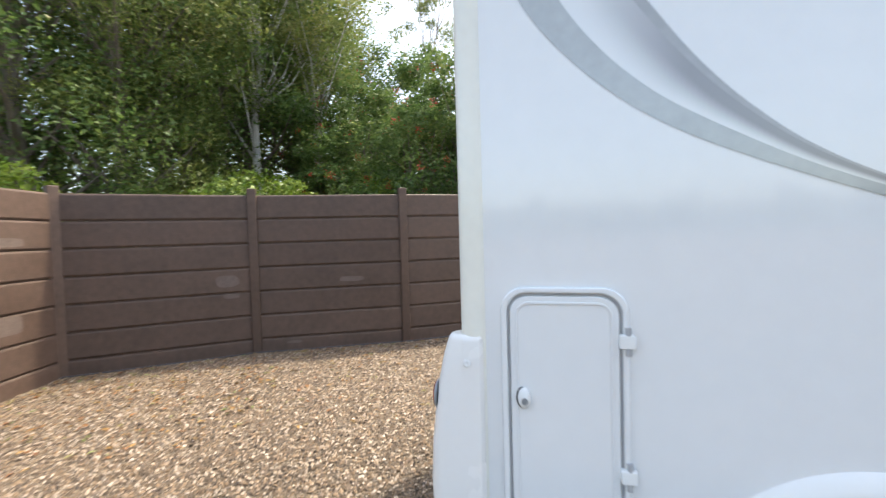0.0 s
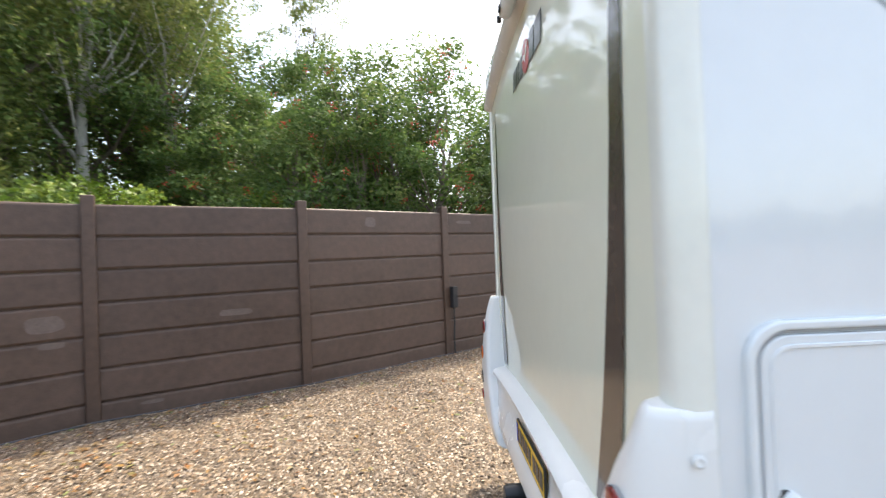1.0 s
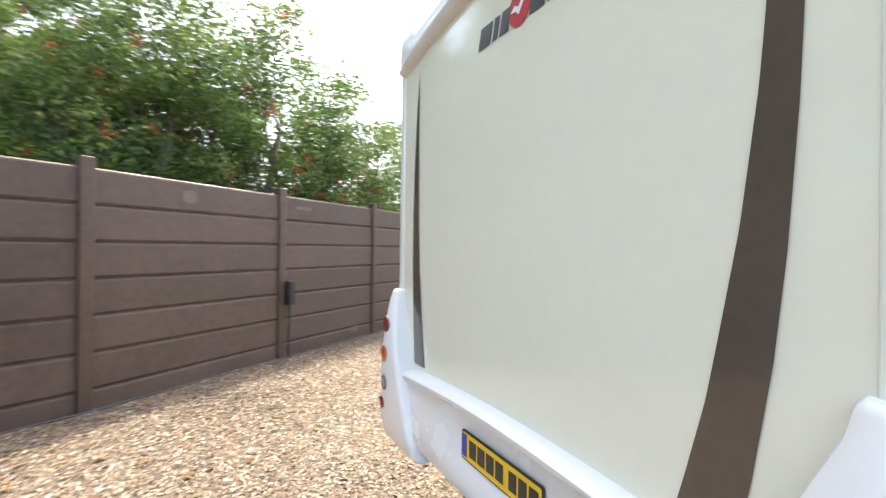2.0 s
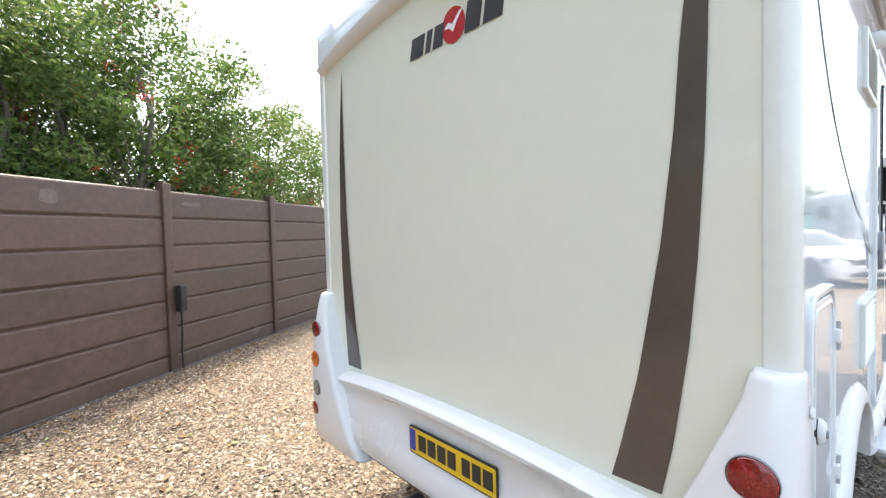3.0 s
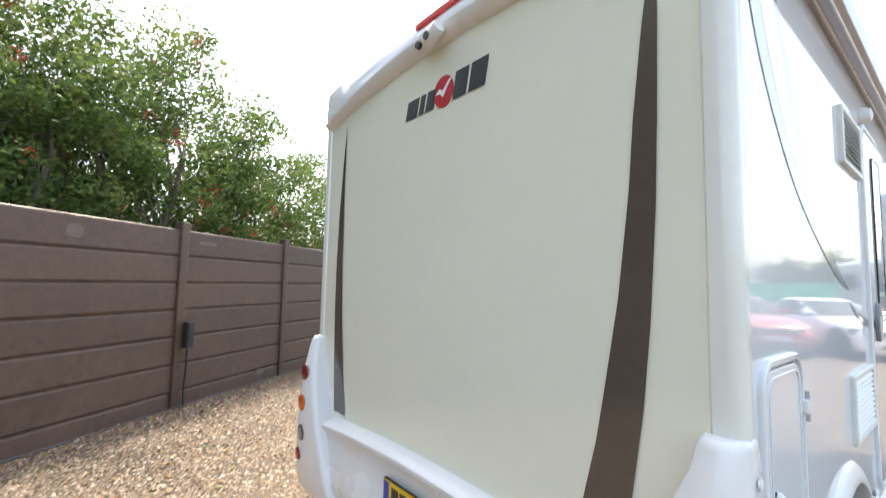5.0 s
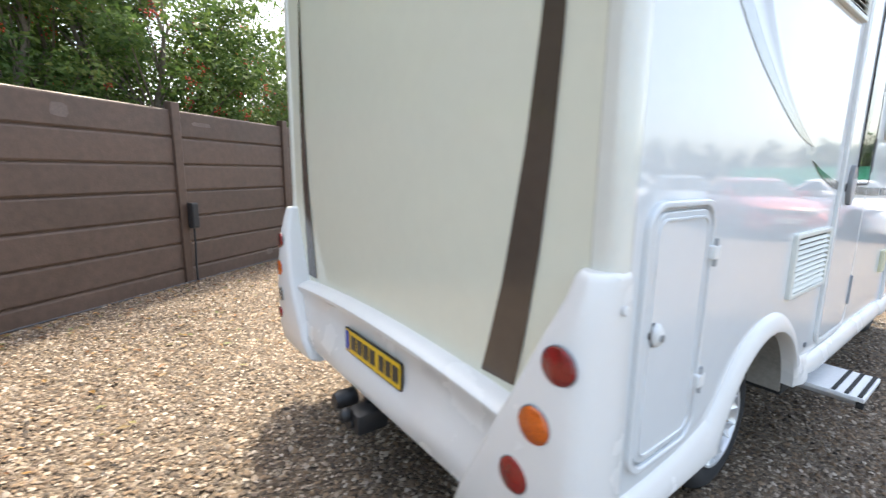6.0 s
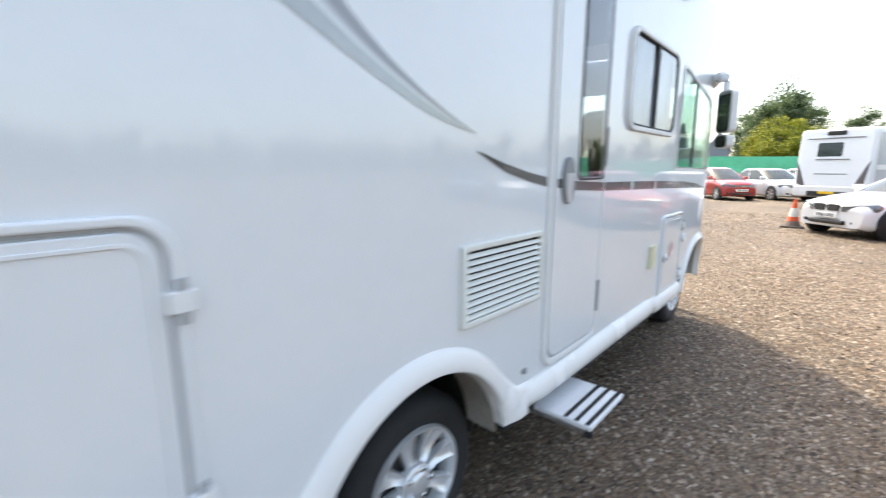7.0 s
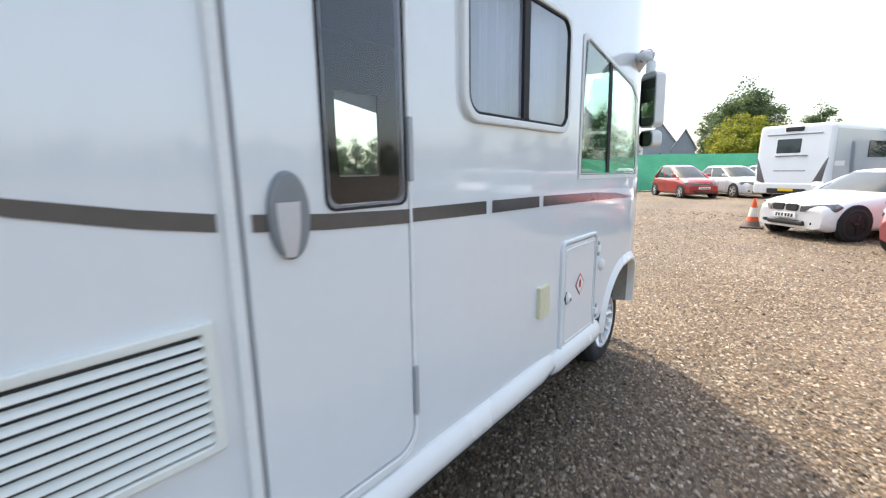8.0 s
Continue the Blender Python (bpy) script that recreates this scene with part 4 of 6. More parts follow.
for sgn in (1, -1):
    part("wheel_arch", rear_arch(sgn), MOULD, home)
    part("wheel_arch", wheel_arch(4.30, 0.43, sgn, r1=0.50, proud=0.45), MOULD, home)
    part("inner_arch", wheel_arch(4.30, 0.43, sgn, deep=0.36), INNERARCH, home)
    # rear: beige only on the lit front stretch, dark liner colour as shade beyond
    part("inner_arch", wheel_arch(0.83, 0.43, sgn, r0=0.418, deep=0.17, turn=72), INNERARCH, home)
    part("sill", sill(1.395, 3.10, 0.49, 0.61, sgn), MOULD, home)
    part("sill", sill(3.105, 3.76, 0.475, 0.60, sgn), MOULD, home)
    nose = sheet([[(4.80, 0.42), (6.25, 0.38), (6.25, 0.62), (4.80, 0.62)]], 0.0, lambda u, v, d, s=sgn: tuple(Vector(flank(s)(u, v, 0.03))), cuts=NOSECUTS)
    part("front_bumper", nose, MOULD, home)
part("grille", box(5.24, 5.29, YC - 0.5, YC + 0.5, 0.72, 0.95, 0.01), BLACK, home)


RIMWELL = material("rim_well", (0.12, 0.12, 0.125), 0.5, metal=0.6)
DARKWELL = material("dark_rim_well", (0.012, 0.012, 0.013), 0.5)
PALEWELL = material("pale_rim_well", (0.34, 0.34, 0.35), 0.4, metal=0.3)


def road_wheel(m, r, w, rim_r, rim_mat, parent, spokes=7, dish=0.02, well=RIMWELL):
    """A wheel whose outer face looks along -y."""
    tyre = part("wheel", turned(lathe([(rim_r * 0.98, -w / 2 + 0.02), (rim_r * 1.04, -w / 2), (r * 0.9, -w / 2 - 0.004), (r * 0.975, -w / 2 + 0.018), (r, -w / 2 + 0.05), (r, w / 2 - 0.05), (r * 0.95, w / 2), (rim_r, w / 2)], 40, caps=False), m), TYRE, parent, "black rubber tyre")
    part("rim", turned(lathe([(rim_r * 1.0, -w / 2 + 0.006), (rim_r * 0.93, -w / 2 + 0.0), (rim_r * 0.90, -w / 2 + 0.03), (rim_r * 0.86, -w / 2 + 0.10), (0.06, -w / 2 + 0.12), (0.001, -w / 2 + 0.12)], 40, caps=False), m), well, tyre)
    for k in range(spokes):
        a = 2 * math.pi * k / spokes
        c, s = math.cos(a), math.sin(a)
        secs = []
        for q, hw, f in ((0.10, 0.10, -0.012), (0.35, 0.105, -0.02), (0.7, 0.16, -0.012), (0.95, 0.24, 0.002)):
            rr, h = rim_r * q, rim_r * hw
            ring_pts = []
            for along, dep in ((-h, 0.016), (-h * 0.75, 0.0), (h * 0.75, 0.0), (h, 0.016), (h, 0.045), (-h, 0.045)):
                ring_pts.append((rr * c - along * s, -w / 2 + dish + f + dep - 0.005, rr * s + along * c))
            secs.append(ring_pts)
        part("spoke", turned(loft(secs), m), rim_mat, tyre)
    part("hub_cap", turned(lathe([(rim_r * 0.2, -w / 2 + 0.02), (rim_r * 0.19, -w / 2 - 0.004), (rim_r * 0.12, -w / 2 - 0.012), (0.001, -w / 2 - 0.012)], 20), m), rim_mat, tyre)
    return tyre


def trim_wheel(m, r=0.335, w=0.21, rr=0.212):
    """A steel wheel under a bright trim: eight broad scooped spokes, a raised rim and a ring of nuts."""
    f = -w / 2
    tyre = part("wheel", turned(lathe([(rr * 0.97, f + 0.03), (rr * 1.02, f + 0.008), (rr * 1.10, f - 0.002), (r * 0.80, f - 0.010), (r * 0.90, f - 0.004), (r * 0.965, f + 0.014), (r, f + 0.045), (r, -f - 0.045), (r * 0.95, -f), (rr, -f)], 48, caps=False), m), TYRE, home, "black rubber tyre")
    part("rim", turned(lathe([(rr * 1.03, f + 0.006), (rr * 1.0, f - 0.010), (rr * 0.95, f - 0.008), (rr * 0.91, f + 0.012), (rr * 0.88, f + 0.06), (rr * 0.80, f + 0.07)], 48, caps=False), m), TRIM, tyre)
    part("brake_drum", turned(lathe([(rr * 0.86, f + 0.075), (rr * 0.86, f + 0.052), (0.03, f + 0.05), (0.001, f + 0.05)], 32), m), BLACK, tyre)
    for k in range(8):
        a = 2 * math.pi * (k + 0.3) / 8
        c, s = math.cos(a), math.sin(a)
        secs = []
        for q, hw, d in ((0.16, 0.09, 0.000), (0.34, 0.10, 0.012), (0.55, 0.125, 0.018), (0.78, 0.175, 0.010), (0.96, 0.215, -0.006)):
            b, h = rr * q, rr * hw
            secs.append([(b * c - e * h * s, f + d + dep, b * s + e * h * c) for e, dep in ((-1, 0.012), (-0.8, -0.004), (-0.45, 0.004), (0, 0.010), (0.45, 0.004), (0.8, -0.004), (1, 0.012), (0.9, 0.03), (-0.9, 0.03))])
        part("spoke", turned(loft(secs), m), TRIM, tyre)
    part("hub_cap", turned(lathe([(rr * 0.36, f + 0.03), (rr * 0.35, f + 0.004), (rr * 0.30, f - 0.006), (rr * 0.22, f - 0.004), (rr * 0.20, f - 0.014), (rr * 0.12, f - 0.018), (0.001, f - 0.018)], 32), m), TRIM, tyre)
    for k in range(5):
        a = 2 * math.pi * k / 5
        part("wheel_nut", turned(lathe([(0.011, 0.0), (0.011, -0.012), (0.007, -0.015), (0.001, -0.015)], 8), m @ Matrix.Translation((rr * 0.27 * math.cos(a), f - 0.002, rr * 0.27 * math.sin(a)))), CHROME, tyre)
    return tyre


TRIM = material("bright_wheel_trim", (0.72, 0.73, 0.74), 0.22, metal=0.5, vary=0.06, scale=10, rough_vary=0.05)
trim_wheel(Matrix.Translation((0.96, YS + 0.27, 0.335)))
trim_wheel(Matrix.Translation((4.50, YS + 0.30, 0.335)))
trim_wheel(Matrix.Translation((0.96, YL - 0.27, 0.335)) @ Matrix.Rotation(math.pi, 4, "Z"))
trim_wheel(Matrix.Translation((4.50, YL - 0.30, 0.335)) @ Matrix.Rotation(math.pi, 4, "Z"))

# step
STEPALU = material("pale_aluminium", (0.74, 0.75, 0.76), 0.4, metal=0.1, vary=0.08, scale=10)
step = part("entry_step", box(1.60, 1.975, 1.195, 1.47, 0.395, 0.418, 0.004), STEPALU, home, "aluminium fold-out step with black grips")
for y in (1.215, 1.265, 1.315):
    part("grip_strip", box(1.605, 1.97, y - 0.009, y + 0.009, 0.4185, 0.4225, 0.0015), RUBBER, step)
for x in (1.612, 1.962):
    part("step_arm", box(x - 0.008, x + 0.008, 1.20, 1.75, 0.375, 0.398, 0.003), ALU, step)
    part("rubber_foot", box(x - 0.014, x + 0.014, 1.195, 1.225, 0.362, 0.396, 0.005), RUBBER, step)

# awning and lamp
aw = []
for x in (-0.16, 3.55):
    aw.append([(x, YS + 0.01, 2.66), (x, YS - 0.05, 2.645), (x, YS - 0.085, 2.66), (x, YS - 0.095, 2.70), (x, YS - 0.09, 2.755), (x, YS - 0.06, 2.785), (x, YS + 0.01, 2.79)])
awn = part("awning", loft(aw), material("awning_case", (0.40, 0.39, 0.41), 0.28, metal=0.5, vary=0.06), home, "long pale wind-out awning case")
for x in (-0.175, 3.54):
    part("end_cap", box(x, x + 0.03, YS - 0.1, YS + 0.01, 2.64, 2.795, 0.012), LIGHTPLASTIC, awn)
for y, z, r in ((YS - 0.022, 2.648, 0.006), (YS - 0.060, 2.645, 0.005)):
    part("awning_rail", tube([(-0.14, y, z), (3.54, y, z)], r, 8), ALU, awn)
part("awning_lamp", turned(lathe([(0.045, 0), (0.045, 0.02), (0.032, 0.045), (0.001, 0.055)], 20), Matrix.Translation((1.62, YS, 2.50)) @ Matrix.Rotation(math.pi, 4, "Z")), LIGHTPLASTIC, home)

# wing mirror
mir = part("wing_mirror", tube([(4.36, 1.45, 2.20), (4.31, 1.40, 2.215), (4.22, 1.345, 2.215), (4.15, 1.305, 2.195), (4.115, 1.285, 2.145), (4.105, 1.28, 2.05)], [0.062, 0.046, 0.036, 0.031, 0.028, 0.028], 14), LIGHTPLASTIC, home, "large pale coach style wing mirror")
for z0, z1, w in ((1.765, 2.085, 0.070), (1.645, 1.75, 0.062)):
    head = part("mirror_head", sheet([rrect(-w, w, z0, z1, 0.035, 5)], 0.075, lambda u, v, d: (4.077 + 0.8 * d + 0.6 * u - 0.06 * (v - 1.9), 1.28 + u * 0.8 - 0.6 * d, v), bevel=0.02), LIGHTPLASTIC, mir)
    part("mirror_glass", sheet([rrect(-w + 0.008, w - 0.008, z0 + 0.008, z1 - 0.008, 0.03, 5)], 0.002, lambda u, v, d: (4.0745 - 0.8 * d + 0.6 * u - 0.06 * (v - 1.9), 1.2815 + u * 0.8 + 0.6 * d, v)), material("mirror", (0.32, 0.36, 0.35), 0.02, metal=1.0), head, "mirror glass")

part("arm_hinge", box(4.215, 4.275, 1.315, 1.385, 2.18, 2.255, 0.012), GREYPLASTIC, mir)


# ---- fence details ----
jb = thing("junction_box", "small black junction box on the fence post with a cable", "junction box", m=Matrix.Translation((-0.47, 7.37, 0)) @ Matrix.Rotation(math.atan2(1.2, 1.75), 4, "Z"))
part("box_body", box(-0.045, 0.05, -0.115, -0.03, 0.72, 1.045, 0.01), BLACK, jb)
part("box_lid", box(-0.038, 0.043, -0.123, -0.112, 0.74, 1.03, 0.006), RUBBER, jb)
part("cable", tube([(0.0, -0.07, 0.73), (0.006, -0.065, 0.5), (-0.006, -0.06, 0.25), (0.0, -0.06, 0.02)], 0.013, 8), RUBBER, jb)
CABLE = material("grey_cable", (0.045, 0.045, 0.05), 0.5)
pts = []
for a, b in zip(POSTS[1:7], POSTS[2:8]):
    d = (Vector((*b, 0)) - Vector((*a, 0))).normalized()
    n = Vector((d.y, -d.x, 0)) * 0.075
    for k in range(6):
        p = Vector((*a, 0)).lerp(Vector((*b, 0)), k / 6) + n
        pts.append((p.x, p.y, 0.014 + 0.008 * wobble(p.x * 2, p.y * 2)))
tagged(part("ground_cable", tube(pts, 0.009, 6), CABLE), "thin grey cable along the foot of the fence", "cable")
for bay, u, z, w, h in ((1, 1.82, 1.03, 0.28, 0.16), (1, 1.86, 0.82, 0.2, 0.06), (2, 1.32, 0.98, 0.34, 0.07), (3, 0.95, 2.03, 0.16, 0.13), (0, 1.45, 1.62, 0.4, 0.10), (0, 1.4, 0.75, 0.4, 0.2), (4, 1.55, 0.16, 0.14, 0.1), (4, 0.4, 2.05, 0.3, 0.05), (2, 0.5, 0.12, 0.2, 0.04)):
    loop = []
    for k in range(22):
        a = 2 * math.pi * k / 22
        q = 1 + 0.18 * wobble(bay * 3.3 + math.cos(a) * 1.5, z * 5 + math.sin(a) * 1.5)
        c, s = math.cos(a), math.sin(a)
        loop.append((u + w / 2 * q * math.copysign(abs(c) ** 0.6, c), z + h / 2 * q * math.copysign(abs(s) ** 0.6, s)))
    part("faded_patch", sheet([loop], 0.0, lambda x, y, d: (x, -0.0275, y)), PATCH, bays[bay], "faded patch of paint")


# ---- parked cars ----
CARGLASS = material("car_glass", (0.035, 0.045, 0.045), 0.03, vary=0.1, scale=2)
HEADLAMP = material("headlamp", (0.16, 0.17, 0.175), 0.08, metal=0.4, coat=0.8, vary=0.5, scale=14)
BLACKRIM = material("black_alloy", (0.012, 0.012, 0.013), 0.35)


def paint(name, c):
    return material(name, c, 0.25, coat=0.8, vary=0.03, scale=3)


def car(label, paint_mat, m, L=4.3, W=1.75, H=1.42, top=((-0.5, 0.62), (-0.492, 0.78), (-0.47, 0.88), (-0.42, 0.96), (-0.3, 0.99), (0.1, 0.97), (0.2, 0.94), (0.32, 0.88), (0.42, 0.81), (0.465, 0.755), (0.485, 0.71), (0.495, 0.66), (0.5, 0.58)),
        glass=(-0.40, 0.20, -0.22, -0.02), wheels=(-0.29, 0.33), r=0.31, rim_mat=ALLOY, kidney=False, plate_mat=PLATEWHITE, spokes=5, group="cars parked in the yard"):
    c = thing("car", label, "car", group)
    hw = W / 2
    tail = top[0][1]

    def half(u):
        e = max(0, abs(u) - 0.38) / 0.12
        return hw * (1 - 0.035 * min(1.0, abs(u) / 0.4) ** 2 - 0.13 * e ** 2.6)

    def bow(u, y):
        return math.copysign(0.17 * (abs(y) / hw) ** 2.2 * max(0, (abs(u) - 0.25) / 0.25) ** 1.5, -u)

    us = [-0.5, -0.496, -0.49, -0.48, -0.465, -0.445] + [-0.42 + 0.84 * k / 24 for k in range(25)] + [0.44, 0.455, 0.468, 0.478, 0.486, 0.492, 0.496, 0.5]
    secs = []
    for u in us:
        w, zt = half(u), lerp_in(top, u)
        zb = 0.18 + 0.05 * max(0, abs(u) - 0.44) / 0.06
        d = zt - zb
        half_pts = [(w * 0.82, zb), (w * 0.955, zb + 0.04), (w * 0.985, zb + 0.13), (w * 0.985, zb + d * 0.42), (w, zb + d * 0.60), (w * 0.995, zb + d * 0.72), (w * 0.965, zb + d * 0.84), (w * 0.915, zt - d * 0.07), (w * 0.84, zt - d * 0.02), (w * 0.66, zt + 0.008), (w * 0.3, zt + 0.024), (0.0, zt + 0.028)]
        loop = [(u * L + bow(u, y), -y, z) for y, z in half_pts] + [(u * L + bow(u, y), y, z) for y, z in reversed(half_pts[:-1])]
        secs.append(loop)
    part("body", loft(secs), paint_mat, c)
    xr0, xf0, xr1, xf1 = (g * L for g in glass)
    zb = lerp_in(top, 0.0) - 0.03

    def hoop(s):
        z = zb + (H - zb) * (s if s <= 0.88 else 0.88 + 0.12 * math.sin((s - 0.88) / 0.12 * math.pi / 2))
        x0, x1 = xr0 + (xr1 - xr0) * s ** 1.15, xf0 + (xf1 - xf0) * s ** 1.12
        w = hw * (0.90 - 0.20 * s ** 1.25)
        if s > 0.84:
            k = (s - 0.84) / 0.16
            x0, x1, w = x0 + 0.42 * k ** 2.2, x1 - 0.42 * k ** 2.2, w * (1 - 0.34 * k ** 2.4)
        out = []
        for j in range(48):
            a = 2 * math.pi * j / 48
            cc, ss = math.cos(a), math.sin(a)
            y = w * math.copysign(abs(ss) ** 0.4, ss)
            x = (x0 + x1) / 2 + (x1 - x0) / 2 * math.copysign(abs(cc) ** 0.4, cc)
            out.append((x - 0.13 * (y / hw) ** 2 * max(0.0, cc) ** 0.3, y, z))
        return out

    part("glasshouse", loft([hoop(s) for s in (0.0, 0.2, 0.4, 0.6, 0.75, 0.85)], caps=False), CARGLASS, c, "dark car glass")
    part("roof", loft([hoop(s) for s in (0.83, 0.87, 0.90, 0.93, 0.96, 0.98, 1.0)]), paint_mat, c)
    for sg in (1, -1):
        for xa, xb, rad in ((xf0 - 0.20, xf1 - 0.16, 0.035), (xr0 + 0.30, xr1 + 0.30, 0.06), ((xf0 + xr0) / 2 - 0.1, (xf1 + xr1) / 2 - 0.08, 0.035)):
            part("pillar", tube([(xa, sg * hw * 0.875, zb), ((xa + xb) / 2, sg * hw * 0.80, zb + (H - zb) * 0.44), (xb, sg * hw * 0.69, zb + (H - zb) * 0.86)], rad, 8), paint_mat, c)
        part("door_mirror", turned(box(-0.07, 0.07, -0.10, 0.10, -0.06, 0.07, 0.04), Matrix.Translation((xf0 - 0.40, sg * (hw + 0.03), zb + 0.10))), paint_mat, c)
        # headlamp wrapped round the corner of the nose
        hl = []
        zl = lerp_in(top, 0.47) - 0.085
        for q in range(11):
            a = q / 10
            u = 0.4995 - 0.075 * a ** 1.7
            y = (0.34 + (half(u) - 0.34) * min(1.0, a * 1.45)) if a < 0.69 else half(u) + 0.004
            up = 0.075 * (0.75 + 0.25 * a) * (1 - max(0.0, a - 0.8) * 3.5)
            dn = 0.085 * (1 - max(0.0, a - 0.8) * 3.5)
            x = u * L + bow(u, y) + 0.006
            z = zl + 0.03 * a
            nx, ny = math.cos(a * 1.25), math.sin(a * 1.25) * sg
            hl.append([(x - 0.07 * nx, sg * y - 0.07 * ny, z + up), (x - 0.02 * nx, sg * y - 0.02 * ny, z + up), (x + 0.008 * nx, sg * y + 0.008 * ny, z + up * 0.5), (x + 0.012 * nx, sg * y + 0.012 * ny, z - dn * 0.5), (x + 0.004 * nx, sg * y + 0.004 * ny, z - dn), (x - 0.07 * nx, sg * y - 0.07 * ny, z - dn)])
        part("headlamp", loft(hl), HEADLAMP, c, "clear headlamp")
        part("tail_lamp", box(-L / 2 + 0.06, -L / 2 + 0.16, sg * (hw * 0.74) - 0.09, sg * (hw * 0.74) + 0.09, tail - 0.06, tail + 0.05, 0.03), REDLENS, c)
        part("door_seam", box(-0.04 * L, -0.04 * L + 0.008, sg * hw * 0.99 - 0.006, sg * hw * 0.99 + 0.006, 0.32, zb - 0.12), RUBBER, c)
        part("door_seam", box(0.19 * L, 0.19 * L + 0.008, sg * hw * 0.98 - 0.006, sg * hw * 0.98 + 0.006, 0.32, zb - 0.14), RUBBER, c)
        part("door_handle", box(-0.02 * L, -0.02 * L + 0.16, sg * hw * 0.985 - 0.02, sg * hw * 0.985 + 0.02, zb - 0.19, zb - 0.16, 0.008), paint_mat, c)
        for u in wheels:
            x = u * L
            rot = Matrix.Rotation(0 if sg < 0 else math.pi, 4, "Z")
            part("arch_liner", turned(lathe([(r * 1.16, 0.1), (r * 1.16, -0.006), (r * 1.12, -0.008), (0.02, -0.008)], 32), Matrix.Translation((x, sg * half(u), r + 0.02)) @ rot), RUBBER, c)
            road_wheel(Matrix.Translation((x, sg * (half(u) - 0.075), r)) @ rot, r, 0.19, r * 0.72, rim_mat, c, spokes, 0.02, DARKWELL if rim_mat is BLACKRIM else PALEWELL)
    xn = L / 2
    zg = lerp_in(top, 0.47) - 0.08
    if kidney:
        for sg in (1, -1):
            part("grille", turned(sheet([rrect(-0.135, 0.135, -0.075, 0.075, 0.05, 5)], 0.06, bevel=0.014), Matrix.Translation((xn - 0.045, sg * 0.152, zg - 0.01)) @ Matrix(((0, 0, 1, 0), (1, 0, 0, 0), (0, 1, 0, 0), (0, 0, 0, 1)))), BLACK, c)
        part("intake", box(xn - 0.10, xn + 0.004, -0.42, 0.42, 0.285, 0.385, 0.03), BLACK, c)
    else:
        part("grille", box(xn - 0.08, xn + 0.004, -0.32, 0.32, zg - 0.05, zg + 0.03, 0.015), BLACK, c)
        part("grille_bar", box(xn - 0.06, xn + 0.010, -0.32, 0.32, zg - 0.016, zg + 0.0, 0.004), CHROME, c)
        part("intake", box(xn - 0.10, xn + 0.004, -0.42, 0.42, 0.27, 0.36, 0.02), BLACK, c)
    for sg in (1, -1):
        part("fog_lamp_slot", turned(box(-0.06, 0.03, -0.10, 0.10, -0.035, 0.035, 0.02), Matrix.Translation((xn - 0.125, sg * 0.60, 0.34)) @ Matrix.Rotation(sg * 0.45, 4, "Z")), BLACK, c)
    pl = part("number_plate", box(xn - 0.05, xn + 0.010, -0.26, 0.26, 0.43, 0.535, 0.004), plate_mat, c)
    for k in range(6):
        y = -0.2 + k * 0.068 + (0.02 if k > 2 else 0)
        part("plate_bar", box(xn + 0.008, xn + 0.012, y, y + 0.045, 0.45, 0.515), INK, pl)
    c.matrix_world = m
    return c


def facing(x, y, hx, hy):
    return Matrix.Translation((x, y, 0)) @ Matrix.Rotation(math.atan2(hy, hx), 4, "Z")


HATCH = ((-0.5, 0.60), (-0.49, 0.78), (-0.465, 0.92), (-0.40, 0.97), (-0.3, 0.98), (0.12, 0.98), (0.26, 0.95), (0.36, 0.90), (0.43, 0.84), (0.47, 0.77), (0.488, 0.70), (0.5, 0.56))


def by_wheel(wx, wy, hx, hy, L, W, u=0.30):
    """Pose of a car whose left front wheel stands at (wx, wy)."""
    lx, ly = -hy, hx
    return facing(wx - lx * (W / 2 - 0.1) - hx * u * L, wy - ly * (W / 2 - 0.1) - hy * u * L, hx, hy)


def by_right(wx, wy, hx, hy, L, W, u=0.30):
    lx, ly = -hy, hx
    return facing(wx + lx * (W / 2 - 0.1) - hx * u * L, wy + ly * (W / 2 - 0.1) - hy * u * L, hx, hy)


WHITE = paint("white_car_paint", (0.80, 0.80, 0.80))
car("white coupe with black wheels and split black grille", WHITE, by_wheel(12.82, -0.40, -0.72, 0.694, 4.36, 1.75, 0.33), H=1.41, kidney=True, rim_mat=BLACKRIM, r=0.33)
car("coral red hatchback parked beside a white coupe", paint("coral_paint", (0.40, 0.10, 0.10)), facing(12.6, -2.45, -0.80, 0.60), L=4.25, W=1.76, H=1.42, top=HATCH)
car("silver grey estate car parked in a row", paint("grey_paint", (0.35, 0.37, 0.39)), facing(14.9, -5.4, -0.78, 0.63), L=4.5, W=1.78, H=1.46, top=HATCH)
car("white hatchback parked in a row", WHITE, facing(16.4, -8.2, -0.8, 0.6), L=4.1, W=1.72, H=1.5, top=HATCH)
car("dark blue saloon parked in a row", paint("navy_paint", (0.03, 0.05, 0.10)), facing(18.0, -12.0, -0.85, 0.52), L=4.5, W=1.78, H=1.45)
car("small round red hatchback on the gravel by green netting", paint("red_paint", (0.33, 0.03, 0.03)), by_right(24.5, 4.73, -0.775, -0.63, 3.7, 1.66, 0.33), L=3.7, W=1.66, H=1.55, top=HATCH, glass=(-0.46, 0.28, -0.34, -0.02), wheels=(-0.33, 0.33), r=0.29)
car("silver hatchback parked beside a red hatchback", paint("silver_paint", (0.52, 0.55, 0.58)), by_right(25.9, 2.75, -0.775, -0.63, 4.2, 1.74, 0.31), L=4.2, W=1.74, H=1.50, top=HATCH, glass=(-0.45, 0.25, -0.34, 0.02), wheels=(-0.32, 0.31))
